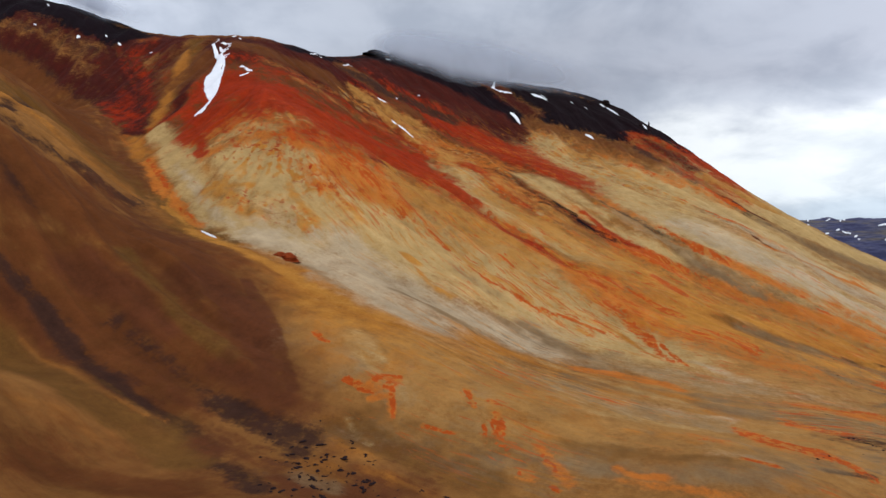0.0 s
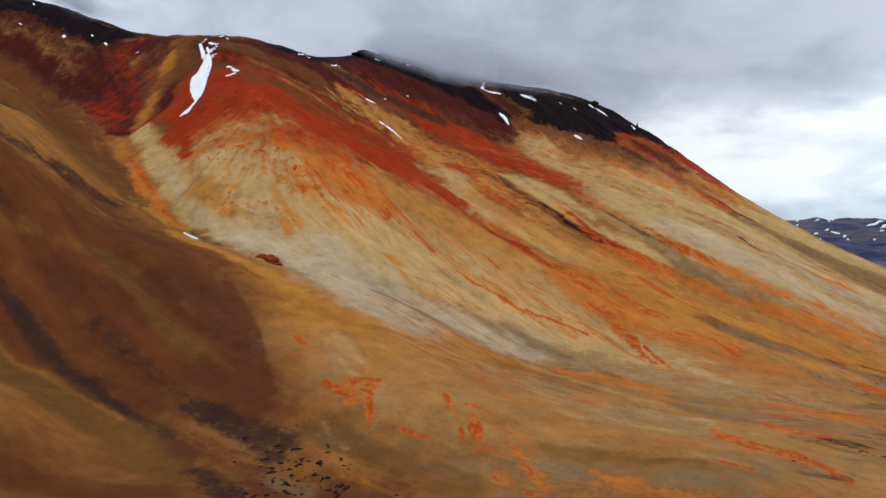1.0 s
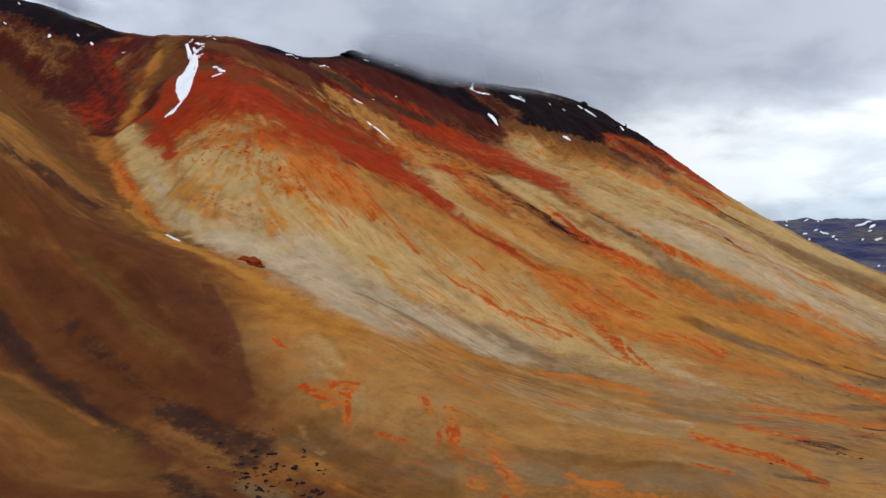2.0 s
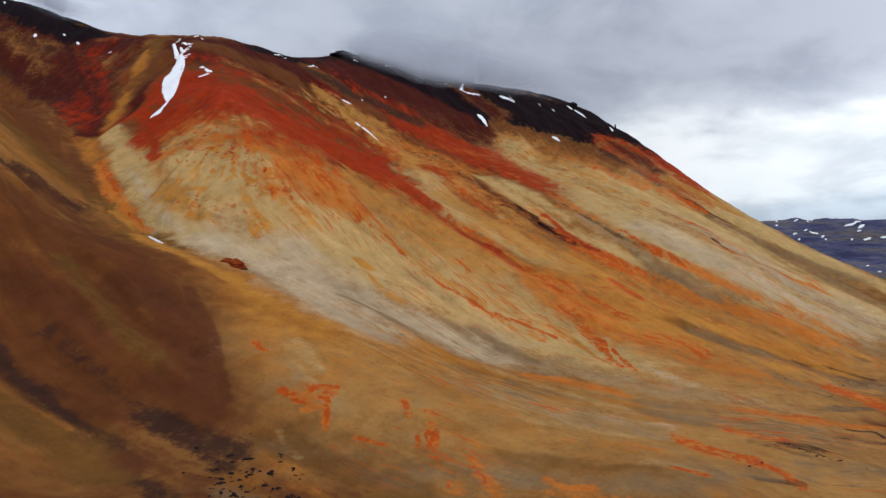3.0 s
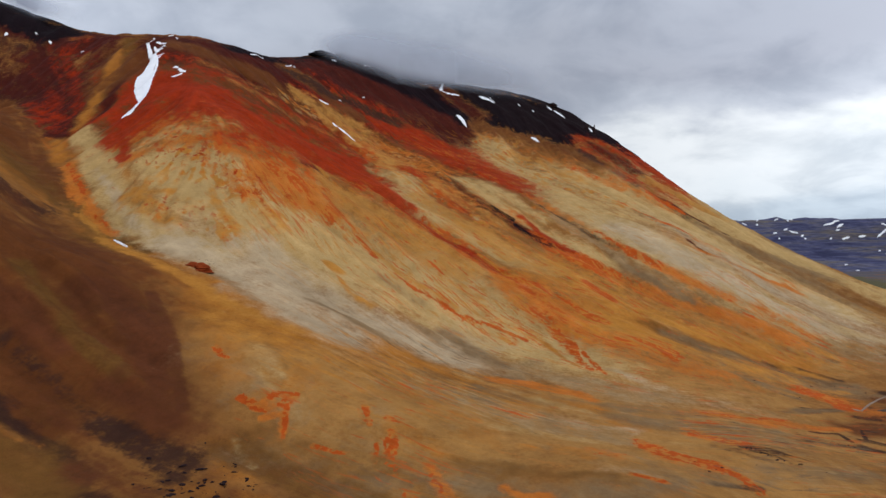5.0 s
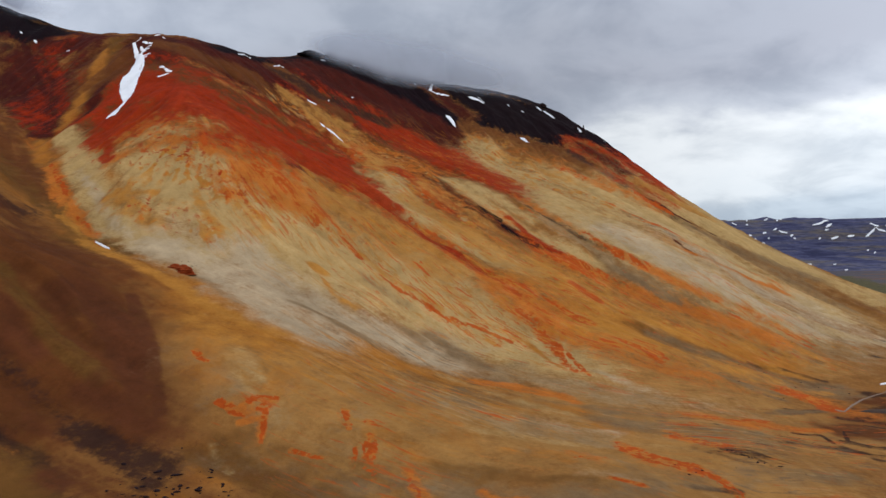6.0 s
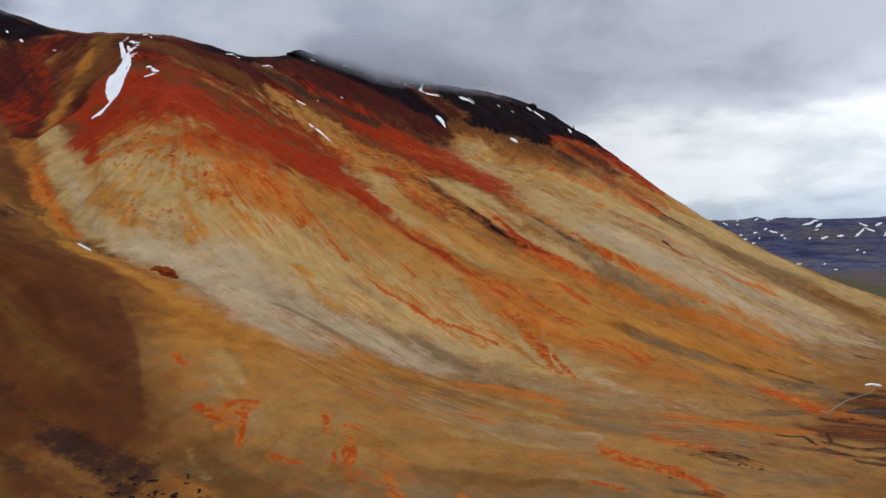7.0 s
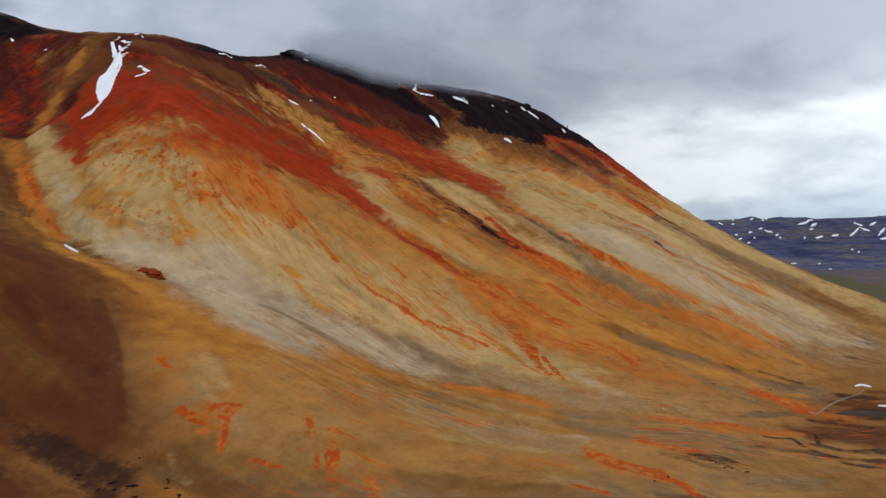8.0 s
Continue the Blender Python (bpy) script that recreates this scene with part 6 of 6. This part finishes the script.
snow_patch((481, 572, 1.5), (485, 568, 2.0), (492, 562, 1.5))
snow_patch((86, 1698, 2.1), (88, 1687, 2.1))
snow_patch((-54, 1456, 1.4), (-49, 1455, 1.4))
snow_patch((-811, 1352, 1.3), (-804, 1349, 1.3))
snow_patch((-835, 1440, 1.8), (-826, 1431, 1.8))
snow_patch((-546, 1269, 1.1), (-538, 1264, 1.0))
snow_patch((-96, 1385, 1.1), (-92, 1386, 1.1))
snow_patch((316, 1690, 1.7), (321, 1684, 1.7))
snow_patch((348, 1675, 1.4), (353, 1669, 1.4))
ribbon("stream", (410, 560, 1.0), (412, 556, 1.9), (415, 553, 0.9))
ribbon("stream", (414, 554, 0.5), (435, 575, 0.7), (457, 593, 0.7), (475, 603, 0.6), (492, 611, 0.5), (506, 623, 0.5))
ribbon("pond", (428, 555, 0.9), (441, 555, 2.4), (460, 553, 3.8), (480, 540, 4.2))


def rock_mesh(name, seed, sharp=1.3, rings=9, sides=12):
    """A broken, faceted boulder about one unit across, flat underneath."""
    rnd = random.Random(seed)
    planes = [Vector((rnd.uniform(-1, 1), rnd.uniform(-1, 1), rnd.uniform(-0.2, 1))).normalized() for _ in range(11)]
    cuts = [rnd.uniform(0.36, 0.52) for _ in planes]
    bm = bmesh.new()
    bmesh.ops.create_icosphere(bm, subdivisions=3, radius=0.6)
    for v in bm.verts:
        for p, c in zip(planes, cuts):
            over = v.co.dot(p) - c
            if over > 0:
                v.co -= p * over * 0.9
        v.co += v.co.normalized() * sharp * 0.18 * noise.noise(v.co * 3.1 + Vector((seed, 0, 0)))
        v.co.z = max(v.co.z, -0.22)
    mesh = bpy.data.meshes.new(name)
    bm.to_mesh(mesh)
    bm.free()
    return mesh


def crag_mesh(seed, width, height, lean=0.0, slim=False):
    """A weathered knob of rock: stacked uneven ledges that narrow upwards."""
    rnd = random.Random(seed)
    bm = bmesh.new()
    sides, rings = 20, 14
    rows = []
    for k in range(rings):
        q = k / (rings - 1)
        taper = 1 - (0.9 if slim else 0.45) * q - (0.0 if slim else 0.35) * q ** 4
        ledge = 1 + 0.16 * (rnd.random() - 0.5) + (0.10 if k % 3 == 0 else 0)
        row = []
        for j in range(sides):
            a = 2 * math.pi * j / sides
            bulge = 1 + 0.34 * noise.noise(Vector((math.cos(a) * 1.3, math.sin(a) * 1.3, q * 3.0 + seed))) + 0.2 * noise.noise(Vector((math.cos(a) * 4, math.sin(a) * 4, q * 6 + seed)))
            r = width * taper * ledge * bulge
            row.append(bm.verts.new((math.cos(a) * r + lean * q * height, math.sin(a) * r * 0.7, -0.35 * height + q * 1.35 * height * (1 + 0.08 * noise.noise(Vector((a, q, seed)))))))
        rows.append(row)
    for lower, upper in zip(rows, rows[1:]):
        for j in range(sides):
            bm.faces.new((lower[j], lower[(j + 1) % sides], upper[(j + 1) % sides], upper[j]))
    bm.faces.new(rows[-1])
    bm.faces.new(rows[0][::-1])
    mesh = bpy.data.meshes.new("crag")
    bm.to_mesh(mesh)
    bm.free()
    return mesh


def crag(name, x, y, width, height, material, label, category, seed, turn=0, lean=0.0):
    mesh = crag_mesh(seed, width, height, lean, height > 1.5 * width)
    mesh.materials.append(material)
    ob = tagged(new(name, mesh), label, category)
    ob.matrix_world = pose(x, y, float(ground_z(x, y)), 0, 0, turn)
    return ob


BASALT, RUST = rock_material("basalt", srgb(52, 38, 38), srgb(30, 23, 25)), rock_material("rust_rock", srgb(158, 70, 32), srgb(108, 48, 25))
crag("rock_mound", -165, 1668, 34, 11, BASALT, "dark basalt knob on the cloudy crest", "rock", 3, 20)
crag("rock_mound", -110, 1676, 30, 7, BASALT, "low dark basalt knob on the cloudy crest", "rock", 5, 70)
crag("rock_pinnacle", 481, 1597, 7, 24, BASALT, "slim dark rock pinnacle standing on the ridge", "rock pinnacle", 8, 10, 0.05)
crag("rock_pinnacle", 466, 1606, 9, 11, BASALT, "low dark rock tooth beside the pinnacle", "rock pinnacle", 9, 40, -0.1)
crag("rock_mound", 415, 1742, 15, 9, BASALT, "black rock ledge with snow on the ridge", "rock", 12, 30)
crag("outcrop", -129, 572, 8.5, 6.0, RUST, "rust-brown rock outcrop at the gully's edge", "rock outcrop", 15, -20)
crag("outcrop", -138, 578, 6.5, 3.2, RUST, "small rust-brown outcrop at the gully's edge", "rock outcrop", 16, 15)

# dark blocks strewn over the foot of the spur, thickest along two washed-out lines
BLOCKS = [rock_mesh("boulder", 40 + k) for k in range(5)]
for mesh in BLOCKS:
    mesh.materials.append(BASALT)


def boulder(group, label, x, y, size, rnd):
    ob = tagged(new("boulder", BLOCKS[rnd.randrange(5)]), label, "boulder", group)
    stretch = Matrix.Diagonal((size * rnd.uniform(1.0, 2.6), size * rnd.uniform(0.6, 1.1), size * rnd.uniform(0.35, 0.7), 1))
    ob.matrix_world = pose(x, y, float(ground_z(x, y)) + 0.1 * size, rnd.uniform(-8, 8), rnd.uniform(-8, 8), rnd.uniform(0, 360)) @ stretch


dice = random.Random(21)
for (x0, y0), (x1, y1), number, spread in (
    ((-64, 355), (-63, 354), 1, 0.0),
    ((-51, 339), (-42, 337), 3, 2.0),
    ((-84, 326), (-57, 327), 9, 4.5),
    ((-74, 316), (-60, 311), 7, 4.4),
    ((-55, 321), (-47, 309), 5, 1.9),
    ((-47, 308), (-29, 297), 12, 2.5),
    ((-65, 298), (-53, 285), 9, 5.9),
    ((-52, 297), (-42, 294), 6, 3.5),
    ((-37, 325), (-31, 323), 4, 1.6),
    ((-66, 315), (-53, 290), 8, 3.8),
    ((-23, 297), (3, 300), 4, 1.8),
    ((-76, 295), (-66, 282), 6, 4.1),
    ((-49, 323), (-46, 322), 2, 1.3),
):
    for k in range(2 * number):
        q = dice.random()
        boulder("boulders at the foot of the spur", "black basalt boulder half sunk in tan scree", x0 + q * (x1 - x0) + dice.gauss(0, spread), y0 + q * (y1 - y0) + dice.gauss(0, 2 * spread), 0.5 + 1.7 * dice.random() ** 2.4, dice)
for (x0, y0), (x1, y1), number, spread in (
    ((-136, 592), (-118, 588), 7, 1.2),
    ((358, 649), (459, 628), 16, 3.3),
    ((344, 587), (374, 572), 9, 1.8),
    ((303, 465), (342, 449), 9, 1.4),
    ((237, 396), (249, 372), 9, 1.6),
    ((185, 355), (296, 379), 8, 1.8),
    ((396, 532), (438, 507), 7, 1.1),
    ((361, 472), (399, 456), 6, 1.0),
    ((648, 847), (730, 885), 7, 1.8),
):
    for k in range(number):
        q = dice.random()
        boulder("boulders on the valley floor", "dark boulder on the streaked valley floor", x0 + q * (x1 - x0) + dice.gauss(0, spread), y0 + q * (y1 - y0) + dice.gauss(0, 2 * spread), 0.45 + 1.0 * dice.random() ** 2, dice)



# ---- the snow-flecked tableland beyond the plain ----
def hill_height(x, y):
    front = 3650 + 260 * fbm(x, 0 * x, 900, 3, 61) - 0.10 * (x - 2400)
    top = 335 + 26 * fbm(x, y, 800, 3, 62) + 0.018 * (x - 2400)
    q = np.clip((y - front) / 900, 0, 1)
    rise = 0.22 * smooth(0, 0.45, q) + 0.78 * smooth(0.38, 0.95, q) ** 1.3
    gullied = 1 + 0.22 * fbm(x, y * 0.35, 160, 4, 63) * np.sin(np.pi * q) ** 0.5
    return top * rise * gullied - 6


hx, hy = np.meshgrid(np.linspace(700, 4600, 420), np.linspace(3200, 4960, 130))
hx, hy = hx.ravel(), hy.ravel()
keep_low = np.where(np.hypot(hx, hy) > 4940, -12, 0)
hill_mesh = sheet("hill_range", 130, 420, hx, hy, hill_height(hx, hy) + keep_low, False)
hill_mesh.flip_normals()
hill_mesh.materials.append(hazed_moor_material())
tagged(new("hill_range", hill_mesh), "low tableland in painted haze blue-grey, flecked with snow beyond the plain", "hills")


def far_snow(x, y, length, width, slant, seed):
    spine = [(x + length * q, y + slant * length * q, 0.75 * width * (0.4 + math.sin(math.pi * (q + 0.5)))) for q in (-0.5, -0.2, 0.15, 0.5)]
    mesh = draped("snow_patch", spine, 5.0, hill_height, 1.1, seed, 8, 5.0, -2.0)
    mesh.materials.append(SNOW)
    tagged(new("snow_patch", mesh), "white snow patch on the far dark tableland", "snow patch", "snow patches on the far hills")


for k, (x, y, length, width, slant) in enumerate((
    (2301, 4465, 32, 4, -0.2),
    (2416, 4517, 16, 4, 0.5),
    (2393, 4473, 16, 4, 0.0),
    (2368, 4382, 21, 4, 0.1),
    (2377, 4347, 31, 4, 0.3),
    (2540, 4499, 27, 4, -0.2),
    (2613, 4486, 16, 4, 0.5),
    (2658, 4522, 16, 4, 0.0),
    (2553, 4409, 26, 4, 0.1),
    (2472, 4392, 32, 4, 0.3),
    (2594, 4385, 53, 6, -0.2),
    (2638, 4359, 31, 4, 0.5),
    (2644, 4336, 15, 4, 0.0),
    (2860, 4397, 117, 6, 0.1),
    (2896, 4361, 53, 6, 0.3),
    (2864, 4336, 26, 4, -0.2),
    (2791, 4296, 20, 4, 0.5),
    (2878, 4274, 52, 6, 0.0),
    (2985, 4271, 52, 6, 0.1),
    (2473, 4344, 15, 4, 0.3),
    (2421, 4321, 21, 4, -0.2),
    (3144, 4301, 26, 4, 0.5),
    (3171, 4300, 52, 6, 0.0),
    (3261, 4289, 52, 6, 0.1),
    (3099, 4245, 82, 6, 0.3),
    (3178, 4257, 62, 6, -0.2),
    (3263, 4213, 82, 6, 0.5),
    (3243, 4162, 60, 6, 0.0),
    (2506, 3958, 38, 6, 0.1),
    (2660, 3946, 24, 4, 0.3),
    (2434, 4242, 20, 4, -0.2),
    (3040, 4122, 20, 4, 0.5),
    (3015, 4150, 15, 4, 0.0),
    (2656, 3835, 23, 4, 0.1),
    (3425, 4221, 72, 6, 0.3),
    (3558, 4192, 61, 6, -0.2),
)):
    far_snow(x, y, length, width, slant, 100 + k)



# ---- the cloud that sits on the crest ----
def cloud_bank(name, spine, seed):
    """A long low bank of cloud: a lumpy curtain, billowing towards its foot, that lies along the crest."""
    pts = np.array(spine, float)
    legs = np.linalg.norm(np.diff(pts[:, :2], axis=0), axis=1)
    run = np.concatenate([[0], np.cumsum(legs)])
    n, rows = 90, 26
    s = np.linspace(0, run[-1], n)
    cx, cy, foot, tall = (np.interp(s, run, pts[:, k]) for k in range(4))
    x, y, z, q = [], [], [], []
    for k in range(rows):
        up = k / (rows - 1)
        billow = 7 * fbm(s, up * 120 + 0 * s, 160, 2, seed) - 16 * math.sin(up * math.pi)
        x.append(cx), y.append(cy + billow + 60 * up)
        z.append(foot + tall * up)
        q.append(np.minimum(smooth(0.08, 0.42, up), smooth(1.0, 0.5, up)) * smooth(0, 0.16, s / run[-1]) * smooth(1, 0.5, s / run[-1]))
    mesh = sheet(name, rows, n, *(np.array(v).ravel() for v in (x, y, z)), False)
    mesh.attributes.new("body", "FLOAT", "POINT").data.foreach_set("value", np.array(q, np.float32).ravel())
    mesh.materials.append(CLOUD)
    return tagged(new(name, mesh), "soft grey cloud hiding the mountain's crest", "cloud", kind="stuff")


CLOUD = cloud_material()
cloud_bank("cloud_bank", ((-195, 1637, 607, 73), (-114, 1640, 570, 130), (-32, 1650, 542, 155), (21, 1656, 518, 175), (93, 1715, 522, 179), (170, 1778, 531, 179), (256, 1760, 520, 169), (339, 1738, 507, 158), (392, 1718, 500, 142), (467, 1732, 492, 129)), 71)
cloud_bank("cloud_bank", ((-189, 1592, 595, 71), (-110, 1595, 558, 126), (-31, 1605, 531, 151), (21, 1611, 508, 170), (91, 1670, 512, 174), (166, 1733, 521, 175), (250, 1715, 510, 164), (331, 1693, 497, 154), (382, 1673, 490, 138), (455, 1687, 483, 125)), 74)
cloud_bank("cloud_bank", ((-841, 1464, 665, 81), (-763, 1453, 631, 93), (-691, 1393, 594, 78), (-645, 1381, 586, 66), (-584, 1373, 585, 55)), 77)
